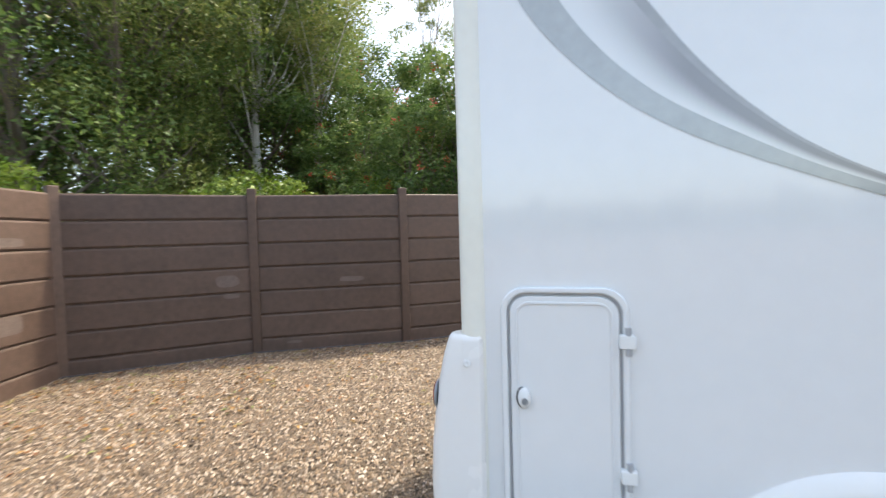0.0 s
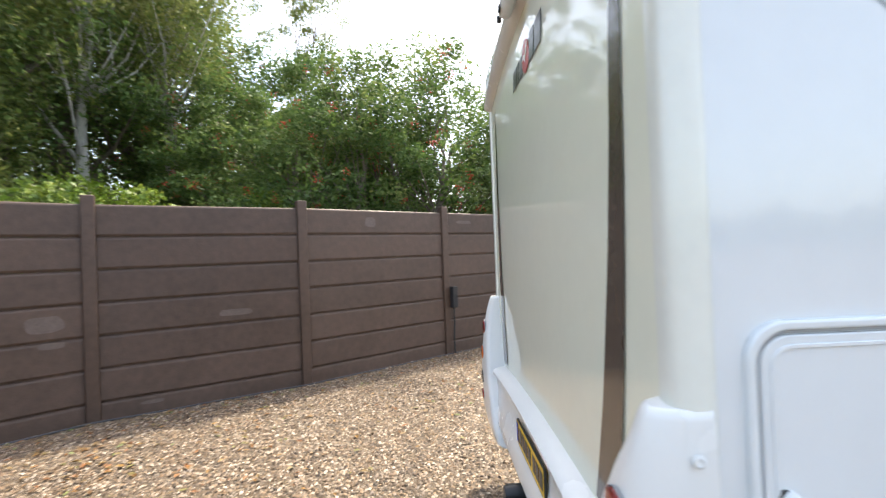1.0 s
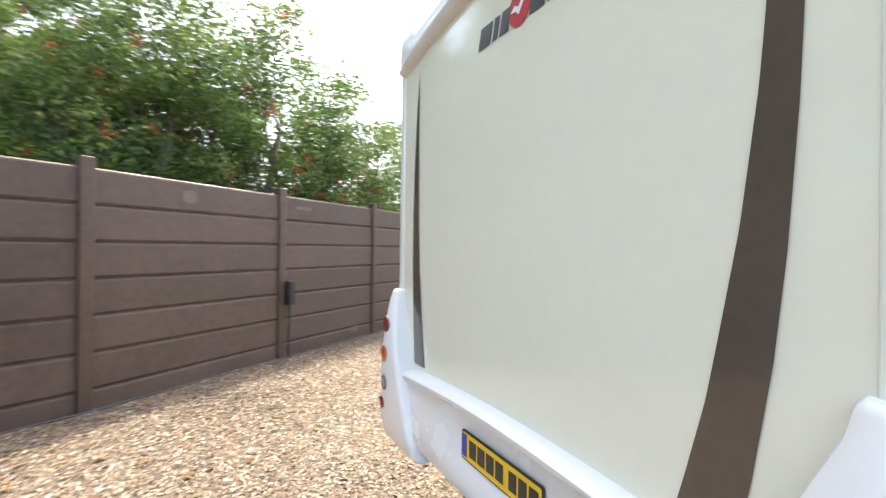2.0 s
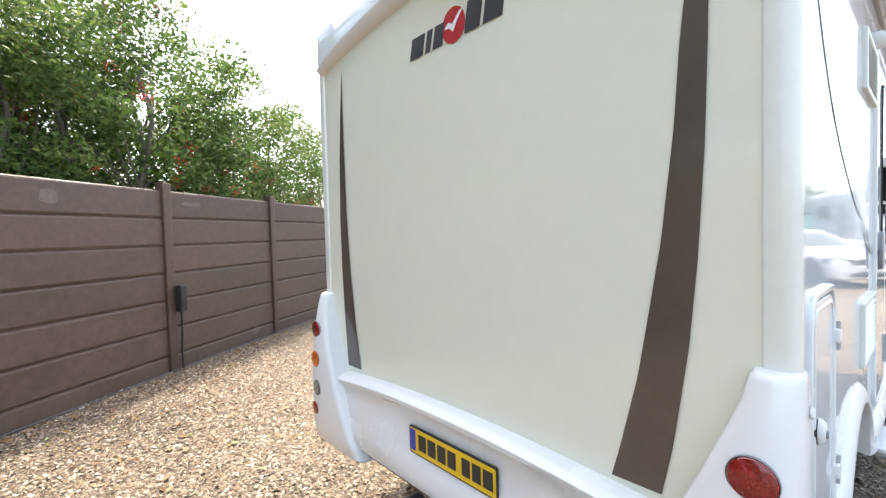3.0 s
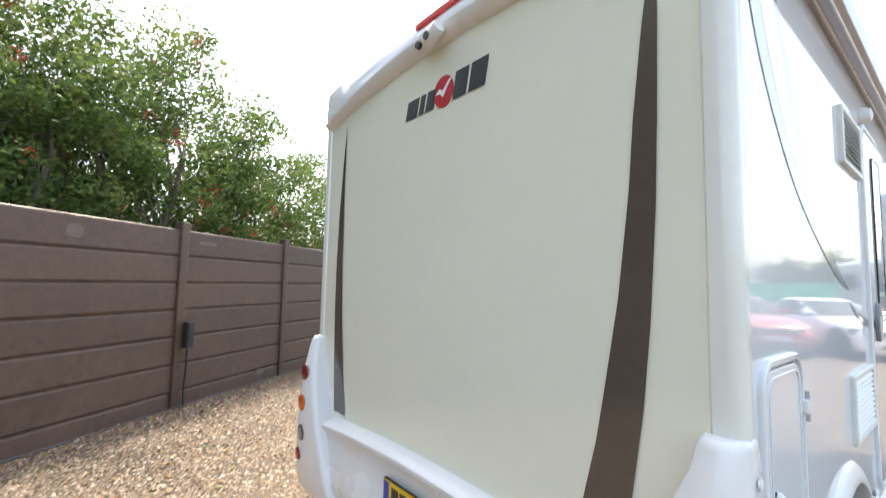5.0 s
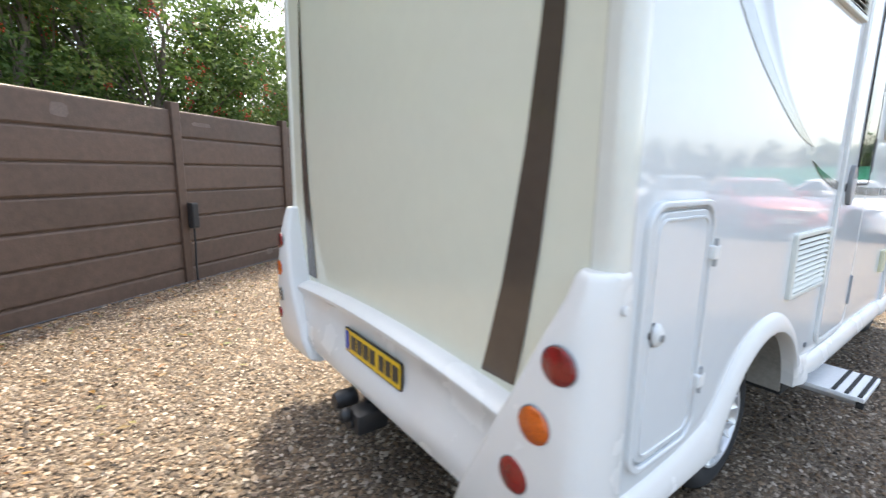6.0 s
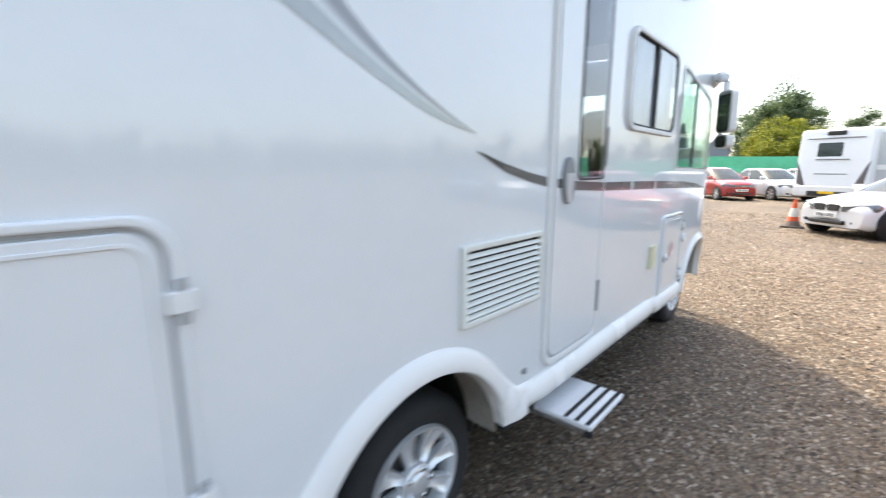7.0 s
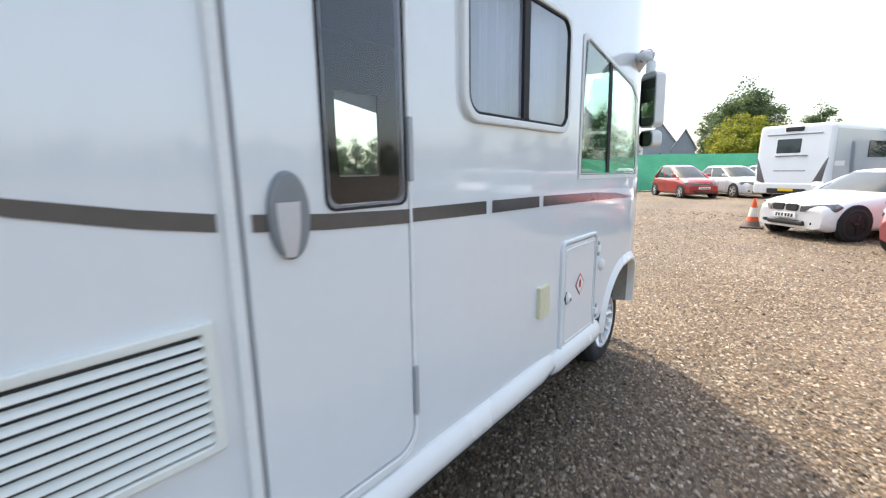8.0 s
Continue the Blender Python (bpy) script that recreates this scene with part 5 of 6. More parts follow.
car("white hatchback parked behind a motorhome", WHITE, facing(29.5, 1.3, -0.775, -0.63), L=4.1, W=1.72, H=1.5, top=HATCH, glass=(-0.45, 0.25, -0.34, 0.02))

# traffic cone
cone = thing("traffic_cone", "worn orange and white traffic cone on gravel", "traffic cone", m=Matrix.Translation((14.2, 1.26, 0)))
ORANGE = material("orange_plastic", (0.62, 0.10, 0.03), 0.6, vary=0.2, scale=12)
part("base", box(-0.24, 0.24, -0.24, 0.24, 0.0, 0.045, 0.015), material("black_base", (0.05, 0.045, 0.04), 0.8, vary=0.3), cone)
zz = [0.04, 0.17, 0.28, 0.50, 0.72]
rr = [0.17, 0.13, 0.107, 0.068, 0.03]
for k, mt in enumerate((material("dirty_base", (0.16, 0.12, 0.10), 0.7, vary=0.3), ORANGE, material("dirty_white", (0.60, 0.58, 0.53), 0.6, vary=0.2), ORANGE)):
    part("sleeve", lathe([(rr[k], zz[k]), (rr[k + 1], zz[k + 1])], 24, "z"), mt, cone)

# second motorhome
van = thing("motorhome", "white coachbuilt motorhome with dark rear window and grey side", "motorhome")
secs = []
for x, e in ((0.0, 0.10), (0.03, 0.05), (0.10, 0.015), (0.3, 0.0), (5.3, 0.0), (5.5, 0.02), (5.6, 0.10)):
    w, z0, z1 = 1.15 - e, 0.48 + e * 0.6, 2.93 - e
    secs.append([(x + (0.06 * (z - 1.6) if x < 0.2 else 0), y, z) for y, z in [(p, q) for p, q in rrect(-w, w, z0, z1, 0.14, 5)]])
part("body", loft(secs), paint("van_white", (0.76, 0.77, 0.78)), van)
GREYSIDE = paint("van_grey", (0.45, 0.48, 0.52))
part("side_panel", box(0.32, 5.2, -1.158, -1.152, 0.75, 2.72), GREYSIDE, van)
part("rear_window", sheet([rrect(-0.50, 0.26, 1.92, 2.42, 0.04)], 0.03, lambda u, v, d: (0.0 - d + 0.06 * (v - 1.6) + 0.02, -u, v), bevel=0.01), CARGLASS, van)
part("top_lamp", box(0.02, 0.10, -0.28, 0.28, 2.68, 2.84, 0.03), BLACK, van)
part("trim_line", box(0.02, 0.06, -0.85, 0.85, 2.56, 2.60, 0.01), GREYPLASTIC, van)
part("trim_line", box(-0.03, 0.03, -0.5, 0.5, 1.27, 1.31, 0.01), GREYPLASTIC, van)
part("trim_line", box(-0.03, 0.03, -0.5, 0.5, 1.80, 1.84, 0.01), GREYPLASTIC, van)
part("rear_bumper", box(-0.10, 0.3, -1.1, 1.1, 0.45, 0.85, 0.06), MOULD, van)
part("lower_slot", box(-0.12, 0.1, -0.62, 0.62, 0.47, 0.66, 0.03), BLACK, van)
part("number_plate", box(-0.135, -0.10, -0.24, 0.24, 0.56, 0.65, 0.004), PLATE, van)
for sg in (1, -1):
    part("rear_lamp", sheet([[(0.70, 0.78), (1.02, 0.92), (1.10, 1.75), (1.02, 1.62)]], 0.05, lambda u, v, d, s=sg: (0.045 - d + 0.06 * (v - 1.6), s * u, v), bevel=0.01), material("smoked_lamp", (0.12, 0.11, 0.115), 0.2, coat=0.5), van)
    for x in (1.7, 5.4):
        road_wheel(Matrix.Translation((x, sg * 1.0, 0.34)) @ Matrix.Rotation(0 if sg < 0 else math.pi, 4, "Z"), 0.34, 0.2, 0.22, ALLOY, van, 5)
part("side_window", sheet([rrect(2.9, 4.5, 1.75, 2.35, 0.05)], 0.02, lambda u, v, d: (u, -1.158 - d, v)), CARGLASS, van)
part("side_graphic", sheet([[(1.55, 1.0), (1.95, 1.0), (1.75, 2.3), (1.45, 2.3)]], 0.004, lambda u, v, d: (u, -1.158 - d, v)), material("slate_graphic", (0.16, 0.18, 0.22), 0.3), van)
part("side_hatch", box(0.35, 1.1, -1.166, -1.158, 1.45, 1.62, 0.002), WHITE, van)
secs = []
for x, w, z0, z1 in ((5.2, 1.08, 2.05, 2.93), (5.8, 1.0, 2.2, 2.9), (6.3, 0.85, 2.3, 2.75), (6.5, 0.6, 2.4, 2.62)):
    secs.append([(x, y, z) for y, z in rrect(-w, w, z0, z1, 0.12, 4)])
part("over_cab", loft(secs), WHITE, van)
secs = []
for x, w, z1 in ((5.3, 0.98, 2.1), (6.0, 0.95, 1.9), (6.5, 0.92, 1.25), (7.1, 0.8, 0.95), (7.2, 0.7, 0.8)):
    secs.append([(x, y, z) for y, z in rrect(-w, w, 0.4, z1, 0.12, 4)])
part("cab", loft(secs), WHITE, van)
part("satellite_dome", turned(lathe([(0.28, 0), (0.30, 0.1), (0.26, 0.24), (0.12, 0.34), (0.001, 0.36)], 24, "z"), Matrix.Translation((4.6, -0.4, 2.9))), WHITE, van)
HV = radians(-23)
van.matrix_world = Matrix.Translation((21.1 + 1.15 * math.cos(HV + math.pi / 2), -0.3 + 1.15 * math.sin(HV + math.pi / 2), 0)) @ Matrix.Rotation(HV, 4, "Z")


# ---- green netting fence and sheds ----
NET = material("green_netting", (0.11, 0.53, 0.29), 0.7, vary=0.2, scale=1.2, bump=0.3, bump_scale=4)
ga, gb = Vector((20.0, 20.7, 0)), Vector((52.0, -18.4, 0))
gd = (gb - ga)
nlen = gd.length
gm = Matrix.Translation(ga) @ Matrix.Rotation(math.atan2(gd.y, gd.x), 4, "Z")
bayw = 2.9
netting = thing("netting_fence", "green netting fence on thin dark posts", "fence", m=gm)
k = 0
while (k + 1) * bayw < nlen:
    bm = bmesh.new()
    bmesh.ops.create_grid(bm, x_segments=12, y_segments=5, size=0.5)
    for v in bm.verts:
        x, z = (v.co.x + 0.5) * bayw + k * bayw, (v.co.y + 0.5) * 2.2
        v.co = Vector((x, 0.05 * wobble(x * 0.9, z * 1.1), 0.02 + z + 0.03 * wobble(x * 0.7, 3) * (z > 2)))
    part("net_panel", bm, NET, netting)
    part("net_post", tube([(k * bayw, 0.06, 0), (k * bayw, 0.06, 2.3)], 0.035, 8), BLACK, netting)
    k += 1


def spot(px, d):
    """A place d metres out from the far end of the walk, on a bearing counted across the yard."""
    q = (px - 784) / 782
    return 1.15 + d * (0.779 + q * 0.628), 0.53 + d * (0.628 - q * 0.779)


SHEDWALL = material("shed_wall", (0.33, 0.36, 0.39), 0.6, vary=0.15, scale=0.8)
SHEDROOF = material("shed_roof", (0.45, 0.46, 0.46), 0.6, vary=0.15, scale=0.8)
for px, w, h in ((1165, 5.2, 8.6), (1209, 4.0, 7.4)):
    x, y = spot(px, 75)
    shed = thing("shed", "grey gabled farm shed beyond the green netting", "shed", "farm sheds", m=Matrix.Translation((x, y, 0)) @ Matrix.Rotation(radians(40), 4, "Z"))
    part("wall", sheet([[(-w / 2, 0), (w / 2, 0), (w / 2, h - 3), (0, h), (-w / 2, h - 3)]], 14, lambda u, v, d: (d, -u, v)), SHEDWALL, shed)
    for sg in (1, -1):
        part("roof", loft([[(x2, sg * (w / 2 + 0.25), h - 3.3), (x2, 0, h + 0.05), (x2, 0, h + 0.2), (x2, sg * (w / 2 + 0.3), h - 3.15)] for x2 in (-0.3, 14.3)]), SHEDROOF, shed)


# ---- trees ----
def leaf_material(name, cols, glow=0.35):
    m = bpy.data.materials.new(name)
    m.use_nodes = True
    n, l = m.node_tree.nodes, m.node_tree.links
    b = n["Principled BSDF"]
    b.inputs["Roughness"].default_value = 0.5
    b.inputs["Specular IOR Level"].default_value = 0.35
    geo = n.new("ShaderNodeNewGeometry")
    ramp = n.new("ShaderNodeValToRGB")
    e = ramp.color_ramp.elements
    while len(e) < len(cols):
        e.new(0.5)
    for k, c in enumerate(cols):
        e[k].position, e[k].color = k / (len(cols) - 1), (*c, 1)
    tc = n.new("ShaderNodeTexCoord")
    no = n.new("ShaderNodeTexNoise")
    no.inputs["Scale"].default_value = 0.9
    l.new(tc.outputs["Object"], no.inputs["Vector"])
    ad = n.new("ShaderNodeMath")
    ad.operation = "MULTIPLY_ADD"
    ad.inputs[1].default_value = 0.55
    l.new(geo.outputs["Random Per Island"], ad.inputs[0])
    sb = n.new("ShaderNodeMath")
    sb.operation = "MULTIPLY_ADD"
    sb.inputs[1].default_value, sb.inputs[2].default_value = 1.6, -0.55
    l.new(no.outputs["Fac"], sb.inputs[0])
    l.new(sb.outputs[0], ad.inputs[2])
    l.new(ad.outputs[0], ramp.inputs["Fac"])
    l.new(ramp.outputs["Color"], b.inputs["Base Color"])
    tr = n.new("ShaderNodeBsdfTranslucent")
    l.new(ramp.outputs["Color"], tr.inputs["Color"])
    mix = n.new("ShaderNodeMixShader")
    mix.inputs[0].default_value = glow
    l.new(b.outputs[0], mix.inputs[1])
    l.new(tr.outputs[0], mix.inputs[2])
    l.new(mix.outputs[0], n["Material Output"].inputs["Surface"])
    return m


BARK = material("bark", (0.13, 0.11, 0.085), 0.85, vary=0.4, scale=6, bump=0.5, bump_scale=25, stretch=(1, 1, 0.3))
PALEBARK = material("pale_bark", (0.30, 0.29, 0.26), 0.8, vary=0.35, scale=5, bump=0.3, bump_scale=25, stretch=(1, 1, 0.3))
DARKLEAF = leaf_material("dark_leaves", [(0.055, 0.080, 0.022), (0.100, 0.139, 0.034), (0.158, 0.195, 0.049), (0.252, 0.256, 0.086)], 0.5)
# cooler green with the haze of distance mixed into the leaf colour
HAZYLEAF = leaf_material("hazy_far_leaves", [(0.05, 0.085, 0.045), (0.08, 0.125, 0.058), (0.11, 0.16, 0.07), (0.15, 0.19, 0.085)], 0.5)
ROWANLEAF = leaf_material("rowan_leaves", [(0.038, 0.071, 0.020), (0.074, 0.132, 0.035), (0.124, 0.189, 0.048), (0.199, 0.231, 0.072)], 0.5)
LIMELEAF = leaf_material("lime_leaves", [(0.05, 0.10, 0.012), (0.10, 0.17, 0.02), (0.16, 0.23, 0.03), (0.22, 0.27, 0.05)])
YELLOWLEAF = leaf_material("yellow_leaves", [(0.12, 0.15, 0.015), (0.22, 0.24, 0.025), (0.33, 0.32, 0.04)])
BERRY = material("red_berries", (0.36, 0.035, 0.012), 0.4, vary=0.3, scale=20)


def leaves_mesh(name, centres, radii, per, size, rng, mat, droop=0.3, aspect=0.5):
    """Small pointed leaves scattered in clumps, as one mesh."""
    c = np.repeat(np.array(centres), per, axis=0)
    r = np.repeat(np.array(radii), per)
    n = len(c)
    d = rng.normal(size=(n, 3))
    d /= np.linalg.norm(d, axis=1, keepdims=True)
    p = c + d * (r * rng.random(n) ** 0.45)[:, None] * np.array([1, 1, 0.75])
    a = rng.normal(size=(n, 3))
    a[:, 2] = a[:, 2] * 0.6 - droop
    a /= np.linalg.norm(a, axis=1, keepdims=True)
    b = np.cross(a, rng.normal(size=(n, 3)))
    b /= np.linalg.norm(b, axis=1, keepdims=True)
    nn = np.cross(a, b)
    s = (size * (0.6 + 0.8 * rng.random(n)))[:, None]
    v = np.stack([p, p + a * s * 0.5 + b * s * aspect * 0.5 + nn * s * 0.08, p + a * s, p + a * s * 0.5 - b * s * aspect * 0.5 + nn * s * 0.08], axis=1).reshape(-1, 3)
    me = bpy.data.meshes.new(name)
    me.vertices.add(4 * n)
    me.vertices.foreach_set("co", v.ravel())
    me.loops.add(4 * n)
    me.loops.foreach_set("vertex_index", np.arange(4 * n, dtype=np.int32))
    me.polygons.add(n)
    me.polygons.foreach_set("loop_start", np.arange(0, 4 * n, 4, dtype=np.int32))
    me.update(calc_edges=True)
    me.materials.append(mat)
    return me


def tree(label, seed, h, crown_r, crown_z0, clumps, per, size, leaf, bark=BARK, trunk_r=0.12, clump_r=0.7, berries=0, name="tree", category="tree", lean=0.03, stems=1, droop=0.3, aspect=0.5, hollow=0.35):
    rng = np.random.default_rng(seed)
    t = thing(name, label, category, "trees and shrubs beyond the fence")
    cen, rad = [], []
    cz, rz = (crown_z0 + h) / 2, (h - crown_z0) / 2
    bm = None
    tops = []
    for s in range(stems):
        ang = rng.random() * 6.28
        off = 0.0 if stems == 1 else 0.25 * crown_r
        base = Vector((off * 0.4 * math.cos(ang), off * 0.4 * math.sin(ang), -0.05))
        pts = [base]
        top = h * (0.92 if stems == 1 else 0.75)
        for k in range(1, 9):
            q = k / 8
            pts.append(Vector((base.x + off * q * 1.6 * math.cos(ang) + lean * h * q * q + 0.10 * rng.normal() * q, base.y + off * q * 1.6 * math.sin(ang) + 0.10 * rng.normal() * q, top * q)))
        bm = tube(pts, [trunk_r * (1.15 - 0.98 * k / 8) for k in range(9)], 9, bm)
        tops.append(pts)
    for k in range(clumps):
        d = rng.normal(size=3)
        d /= np.linalg.norm(d)
        q = hollow + (1 - hollow) * rng.random() ** 0.6
        z = cz + rz * d[2] * q
        slim = 1.0 if z < cz else 1.0 - 0.35 * ((z - cz) / rz) ** 2
        p = (crown_r * d[0] * q * slim + lean * h * 0.4, crown_r * d[1] * q * slim, z)
        cen.append(p)
        rad.append(clump_r * (0.6 + 0.7 * rng.random()))
        if k % 2 == 0:
            spine = tops[k % stems]
            j = min(7, max(1, int(8 * (p[2] * 0.75) / (h * 0.92))))
            a = spine[j]
            b = Vector(p)
            mid = a.lerp(b, 0.5) + Vector((0.1 * rng.normal(), 0.1 * rng.normal(), -0.10 * rng.random()))
            r0 = trunk_r * (1.15 - 0.98 * j / 8) * 0.45
            bm = tube([a, mid, b], [max(r0, 0.012), max(r0 * 0.6, 0.009), 0.005], 6, bm)
    part("trunk", bm, bark, t)
    crown = new("crown", leaves_mesh("crown", cen, rad, per, size, rng, leaf, droop, aspect))
    crown.parent = t
    if berries:
        pts, fac = [], []
        for k in range(berries):
            j = rng.integers(len(cen))
            d = rng.normal(size=3)
            d /= np.linalg.norm(d)
            c0 = np.array(cen[j]) + d * rad[j] * np.array([1, 1, 0.75])
            for _ in range(14):
                q = c0 + rng.normal(size=3) * 0.045
                i = len(pts)
                s = 0.014
                pts += [tuple(q + np.array(o) * s) for o in ((1, 0, 0), (-1, 0, 0), (0, 1, 0), (0, -1, 0), (0, 0, 1), (0, 0, -1))]
                fac += [(i, i + 2, i + 4), (i + 2, i + 1, i + 4), (i + 1, i + 3, i + 4), (i + 3, i, i + 4), (i + 2, i, i + 5), (i + 1, i + 2, i + 5), (i + 3, i + 1, i + 5), (i, i + 3, i + 5)]
        me = bpy.data.meshes.new("berry_cluster")
        me.from_pydata(pts, [], fac)
        me.materials.append(BERRY)
        bo = new("berry_cluster", me)
        bo.parent = t
        tagged(bo, "clusters of small red berries", kind="stuff")
    return t


def put(t, x, y, s=1.0, turn=0.0, sz=None):
    t.matrix_world = Matrix.Translation((x, y, 0)) @ Matrix.Rotation(turn, 4, "Z") @ Matrix.Diagonal((s, s, sz or s, 1))
    return t


def again(t, x, y, s=1.0, turn=0.0, sz=None):
    o = copy_thing(t, Matrix.Identity(4))
    o.matrix_basis = Matrix.Translation((x, y, 0)) @ Matrix.Rotation(turn, 4, "Z") @ Matrix.Diagonal((s, s, sz or s, 1))
    return o


woodA = put(tree("tall dense dark green woodland tree", 11, 10.5, 2.3, 1.2, 90, 310, 0.086, DARKLEAF, trunk_r=0.16, clump_r=0.75, droop=0.8, aspect=0.32), -8.7, 7.7)
woodB = put(tree("tall woodland tree with thin pale trunk", 12, 9.8, 1.9, 4.3, 46, 330, 0.08, DARKLEAF, PALEBARK, trunk_r=0.115, clump_r=0.6, droop=0.5, lean=0.02), -6.95, 8.6, 1.0, 0.6)
woodC = put(tree("broad woodland tree with dense green crown", 13, 9.0, 2.6, 0.8, 90, 235, 0.09, ROWANLEAF, trunk_r=0.15, clump_r=0.8), -9.2, 5.2)
for src, x, y, s, a in ((woodA, -8.3, 6.4, 0.95, 1.0), (woodA, -7.3, 10.9, 1.05, 4.0), (woodC, -7.6, 11.0, 1.1, 0.8), (woodA, -11.2, 4.0, 1.05, 5.0),
                        (woodC, -11.5, 7.4, 1.2, 3.0), (woodB, -6.2, 9.9, 1.0, 2.5), (woodA, -9.9, 9.6, 1.15, 2.2), (woodC, -9.0, 7.9, 1.1, 4.4), (woodC, -12.8, 7.0, 1.25, 1.7), (woodC, -8.0, 9.4, 1.0, 0.3), (woodC, -10.9, 11.4, 1.25, 3.9), (woodC, -8.4, 13.4, 1.15, 2.0)):
    again(src, x, y, s, a)

put(tree("tall weeping birch with hanging dark sprays", 14, 12.0, 1.7, 7.2, 56, 150, 0.10, DARKLEAF, BARK, trunk_r=0.045, clump_r=0.38, droop=1.6, aspect=0.3, lean=0.2, hollow=0.1), -5.4, 14.0)
rowA = put(tree("rowan tree with green leaves and red berries", 21, 6.0, 2.1, 1.1, 115, 270, 0.080, ROWANLEAF, trunk_r=0.07, clump_r=0.46, berries=80, stems=3, hollow=0.25), -0.75, 9.6)
rowB = put(tree("bushy rowan with berries and open branches", 22, 5.4, 1.95, 1.0, 84, 215, 0.078, ROWANLEAF, trunk_r=0.06, clump_r=0.42, berries=55, stems=3, hollow=0.3), 0.95, 10.7, 1.0, 0.4)
rowC = put(tree("slender hedgerow tree with sparse green leaves", 23, 5.0, 1.65, 1.0, 56, 150, 0.075, ROWANLEAF, trunk_r=0.05, clump_r=0.42, stems=3, hollow=0.3), 2.6, 11.7, 1.0, 1.2)
for src, x, y, s, a in ((rowA, -2.5, 9.0, 0.93, 2.0), (rowB, -1.7, 11.2, 1.0, 3.3), (rowC, -3.5, 9.6, 1.05, 0.5), (rowC, 4.1, 12.7, 1.0, 2.6), (rowC, 5.8, 13.9, 1.05, 0.9), (rowB, 7.6, 15.3, 1.0, 2.2), (rowA, -3.4, 12.2, 0.95, 1.5), (rowA, -4.9, 10.0, 0.9, 4.2), (rowA, -5.3, 11.8, 1.15, 5.5), (rowB, -2.6, 10.6, 1.05, 0.9)):
    again(src, x, y, s, a)

shA = put(tree("low shrub with bright lime green leaves", 31, 2.75, 0.85, 0.5, 26, 170, 0.085, LIMELEAF, trunk_r=0.03, clump_r=0.35, name="shrub", category="shrub", stems=4, droop=0.1), -4.65, 6.75, 0.93)
shB = put(tree("low dark green hedge shrub", 32, 2.6, 1.0, 0.3, 34, 210, 0.07, ROWANLEAF, trunk_r=0.03, clump_r=0.4, name="shrub", category="shrub", stems=4), -5.9, 6.3)
for src, x, y, s, a in ((shA, -7.55, 4.2, 0.98, 1.0), (shB, -6.92, 5.65, 1.0, 2.0), (shA, -5.62, 6.00, 0.95, 3.0), (shB, -3.62, 7.45, 1.0, 4.0), (shA, -3.52, 7.75, 0.95, 0.4), (shB, -2.32, 7.95, 0.95, 1.3), (shB, -1.22, 8.75, 1.0, 2.9), (shB, -0.02, 9.45, 1.0, 0.2), (shB, 1.38, 10.45, 1.0, 3.9), (shB, 2.88, 11.45, 1.0, 1.1), (shB, 4.58, 12.55, 1.0, 5.0), (shB, -7.70, 2.90, 1.0, 0.9), (shB, -7.20, 1.50, 1.0, 3.2), (shA, -6.22, 7.05, 1.05, 2.2)):
    again(src, x, y, s, a)

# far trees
farA = put(tree("distant tall dark green tree", 41, 11.0, 3.0, 1.0, 70, 130, 0.30, HAZYLEAF, trunk_r=0.2, clump_r=1.1), *spot(1280, 66))
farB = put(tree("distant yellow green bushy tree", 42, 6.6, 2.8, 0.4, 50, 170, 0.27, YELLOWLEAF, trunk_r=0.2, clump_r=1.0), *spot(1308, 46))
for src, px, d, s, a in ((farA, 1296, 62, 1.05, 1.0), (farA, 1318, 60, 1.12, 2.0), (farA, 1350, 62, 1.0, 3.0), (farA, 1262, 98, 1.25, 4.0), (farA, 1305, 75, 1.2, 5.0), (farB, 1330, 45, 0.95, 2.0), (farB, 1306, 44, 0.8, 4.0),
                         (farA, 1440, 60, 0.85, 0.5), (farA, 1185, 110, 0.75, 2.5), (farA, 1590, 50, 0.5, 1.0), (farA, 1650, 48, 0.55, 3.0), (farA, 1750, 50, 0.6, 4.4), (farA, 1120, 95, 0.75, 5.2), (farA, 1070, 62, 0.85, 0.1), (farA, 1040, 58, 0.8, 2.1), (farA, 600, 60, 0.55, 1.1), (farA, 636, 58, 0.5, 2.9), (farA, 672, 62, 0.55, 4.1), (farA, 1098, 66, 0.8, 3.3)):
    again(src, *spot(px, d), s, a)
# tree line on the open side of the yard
farC = put(tree("low distant hedgerow tree", 43, 11.0, 3.2, 0.6, 42, 44, 0.62, HAZYLEAF, trunk_r=0.2, clump_r=1.3), 8.0, -70.0, 0.55)
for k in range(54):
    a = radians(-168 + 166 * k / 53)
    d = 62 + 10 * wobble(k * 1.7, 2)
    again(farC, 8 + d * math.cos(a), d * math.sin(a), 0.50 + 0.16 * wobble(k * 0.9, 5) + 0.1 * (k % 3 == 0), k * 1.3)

# ---- loose gravel ----
rng = np.random.default_rng(5)


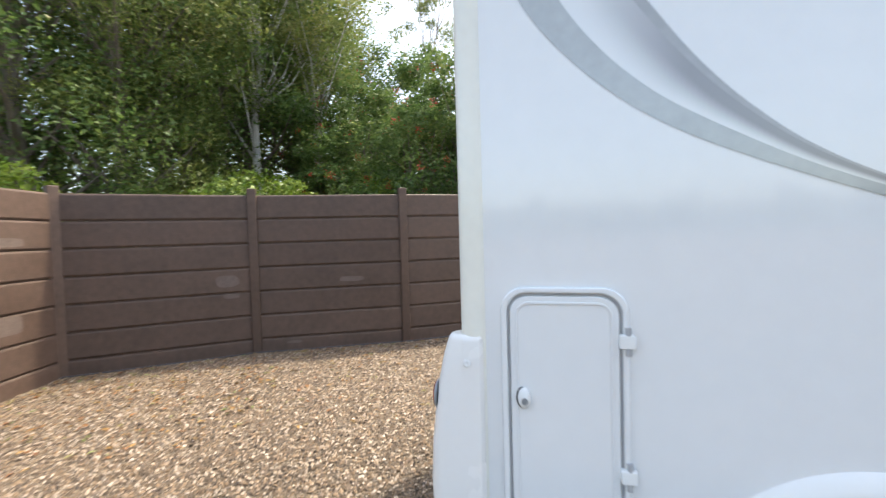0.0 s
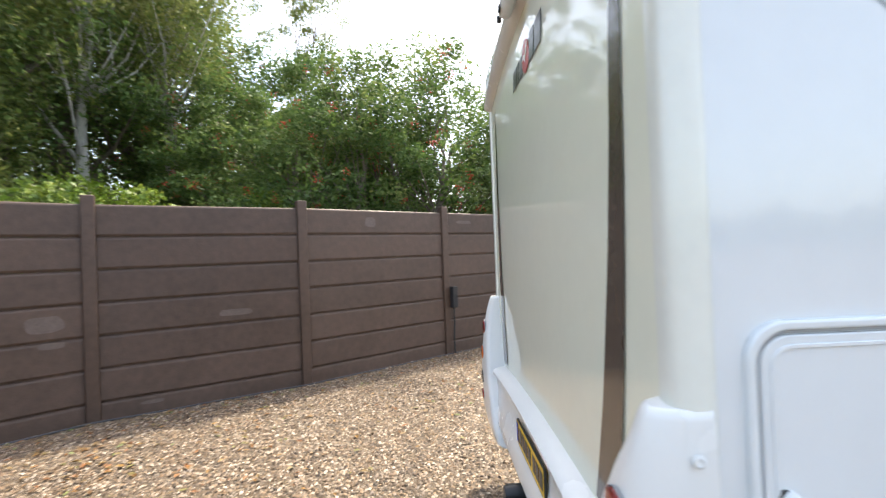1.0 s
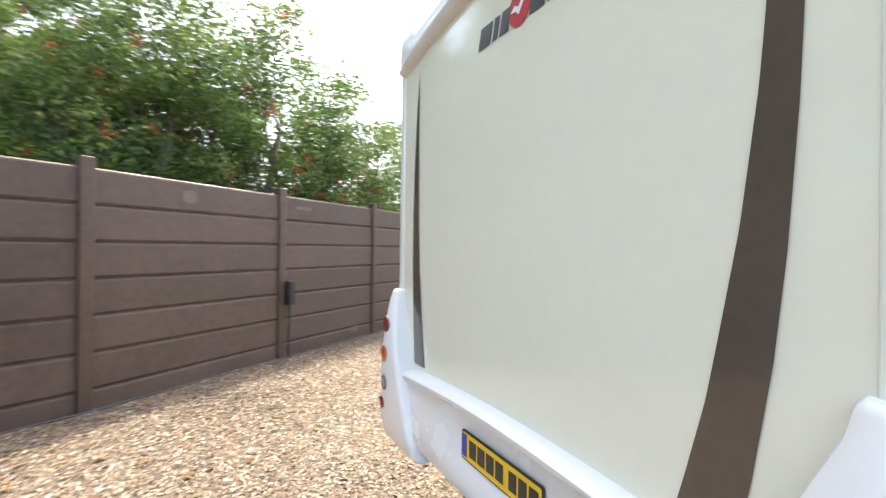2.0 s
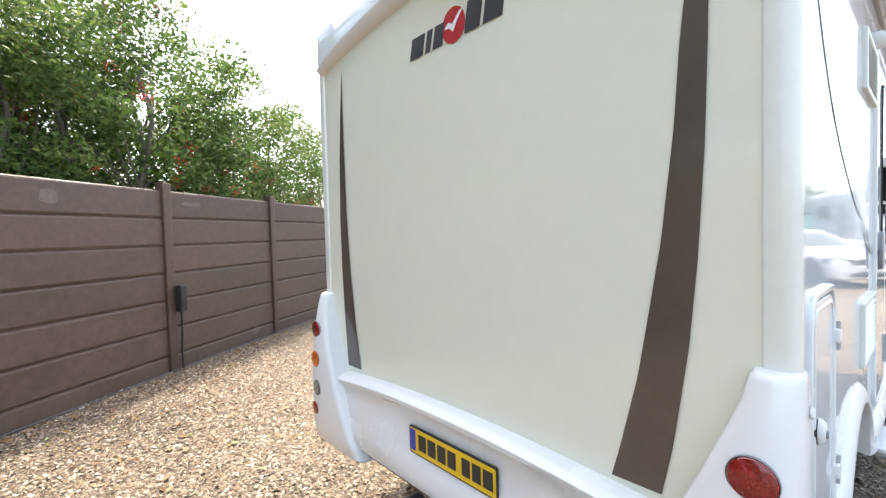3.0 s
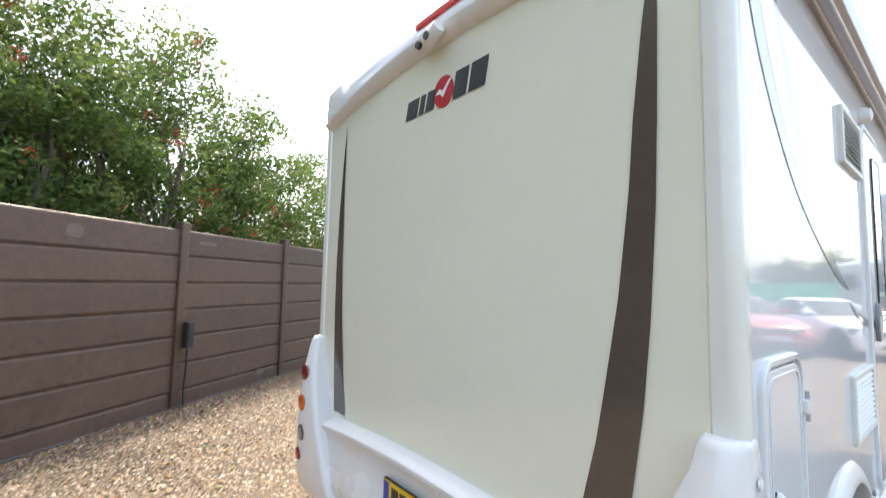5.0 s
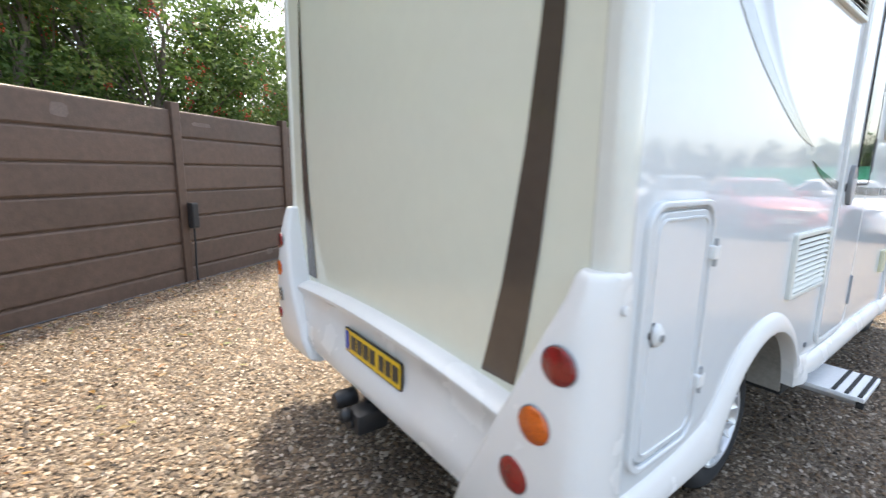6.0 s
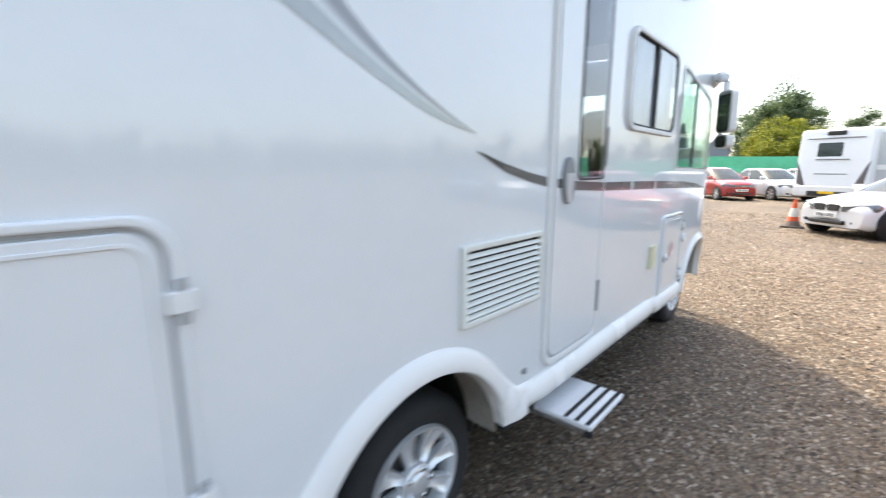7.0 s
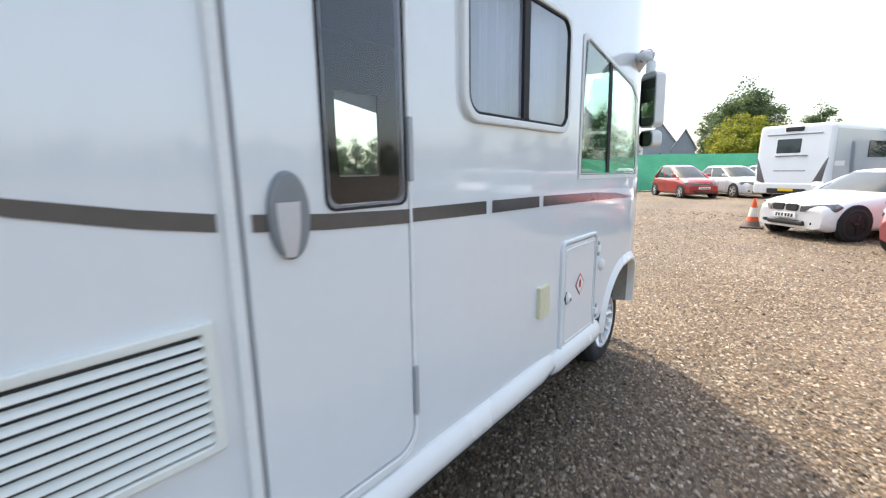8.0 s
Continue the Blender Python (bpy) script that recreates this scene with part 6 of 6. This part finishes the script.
def stones(name, n, x0, x1, y0, y1, s0, s1, label, mat):
    x = x0 + (x1 - x0) * rng.random(n) + 0.5 * rng.normal(size=n)
    y = y0 + (y1 - y0) * rng.random(n) + 0.5 * rng.normal(size=n)      # thinning out at the edges
    s = s0 + (s1 - s0) * rng.random(n) ** 2
    base = np.array([(1, 0, 0), (-0.9, 0.1, 0), (0.1, 0.8, 0), (0, -0.85, 0), (0.1, 0.05, 0.55), (0, 0, -0.5)])
    a = rng.random(n) * 2 * math.pi
    ca, sa = np.cos(a), np.sin(a)
    j = base[None] * (0.75 + 0.5 * rng.random((n, 6, 3))) * s[:, None, None]
    tilt = rng.normal(size=n) * 0.35
    jz = j[:, :, 2] + j[:, :, 0] * tilt[:, None]
    v = np.stack([x[:, None] + j[:, :, 0] * ca[:, None] - j[:, :, 1] * sa[:, None], y[:, None] + j[:, :, 0] * sa[:, None] + j[:, :, 1] * ca[:, None], jz + (s * 0.25)[:, None]], axis=2).reshape(-1, 3)
    f = np.array([(0, 2, 4), (2, 1, 4), (1, 3, 4), (3, 0, 4)])
    idx = (f[None] + 6 * np.arange(n)[:, None, None]).reshape(-1).astype(np.int32)
    me = bpy.data.meshes.new(name)
    me.vertices.add(6 * n)
    me.vertices.foreach_set("co", v.ravel())
    me.loops.add(len(idx))
    me.loops.foreach_set("vertex_index", idx)
    me.polygons.add(4 * n)
    me.polygons.foreach_set("loop_start", np.arange(0, 12 * n, 3, dtype=np.int32))
    me.update(calc_edges=True)
    me.materials.append(mat)
    return tagged(new(name, me), label, "gravel", kind="stuff")


STONE = material("gravel_stones", (0.3, 0.2, 0.13), 0.7, vary=0.15, scale=30, island=[(0.021, 0.015, 0.011), (0.119, 0.075, 0.042), (0.217, 0.149, 0.092), (0.052, 0.037, 0.026), (0.175, 0.114, 0.066), (0.364, 0.298, 0.230), (0.042, 0.031, 0.024), (0.147, 0.103, 0.072), (0.420, 0.362, 0.295)])
stones("gravel", 128000, -5.7, 0.8, 0.9, 8.2, 0.008, 0.021, "loose buff and brown gravel stones", STONE)
stones("gravel", 24000, 9.0, 18.0, -3.0, 6.0, 0.012, 0.026, "loose buff and brown gravel stones", STONE)
stones("gravel", 86000, 1.0, 9.0, -1.6, 1.9, 0.007, 0.019, "loose buff and brown gravel stones", STONE)


# fallen leaves on the gravel along the fence
def fallen_leaves(n):
    seg = rng.integers(0, 7, n)
    a = np.array(POSTS)[seg]
    b = np.array(POSTS)[seg + 1]
    d = b - a
    d /= np.linalg.norm(d, axis=1, keepdims=True)
    away = np.stack([d[:, 1], -d[:, 0]], axis=1)
    p = a + (b - a) * rng.random(n)[:, None] + away * (0.12 + 2.6 * rng.random(n) ** 1.6)[:, None]
    t = rng.random(n) * 2 * math.pi
    s = 0.018 + 0.022 * rng.random(n)
    ca, sa = np.cos(t) * s, np.sin(t) * s
    z = 0.012 + 0.010 * rng.random((n, 4))
    lift = rng.random(n) * 0.012
    xy = [(ca, sa), (-0.45 * sa, 0.45 * ca), (-ca, -sa), (0.45 * sa, -0.45 * ca)]
    v = np.stack([np.stack([p[:, 0] + ox, p[:, 1] + oy, z[:, k] + (lift if k % 2 else 0)], axis=1) for k, (ox, oy) in enumerate(xy)], axis=1).reshape(-1, 3)
    me = bpy.data.meshes.new("fallen_leaves")
    me.from_pydata(v.tolist(), [], np.arange(4 * n).reshape(-1, 4).tolist())
    me.materials.append(material("fallen_leaf", (0.210, 0.105, 0.032), 0.6, vary=0.2, scale=30, island=[(0.210, 0.090, 0.024), (0.140, 0.056, 0.020), (0.266, 0.150, 0.040), (0.091, 0.045, 0.020), (0.189, 0.128, 0.048), (0.112, 0.143, 0.040)]))
    return tagged(new("fallen_leaves", me), "small orange and brown fallen leaves on gravel", "leaves", kind="stuff")


fallen_leaves(1900)
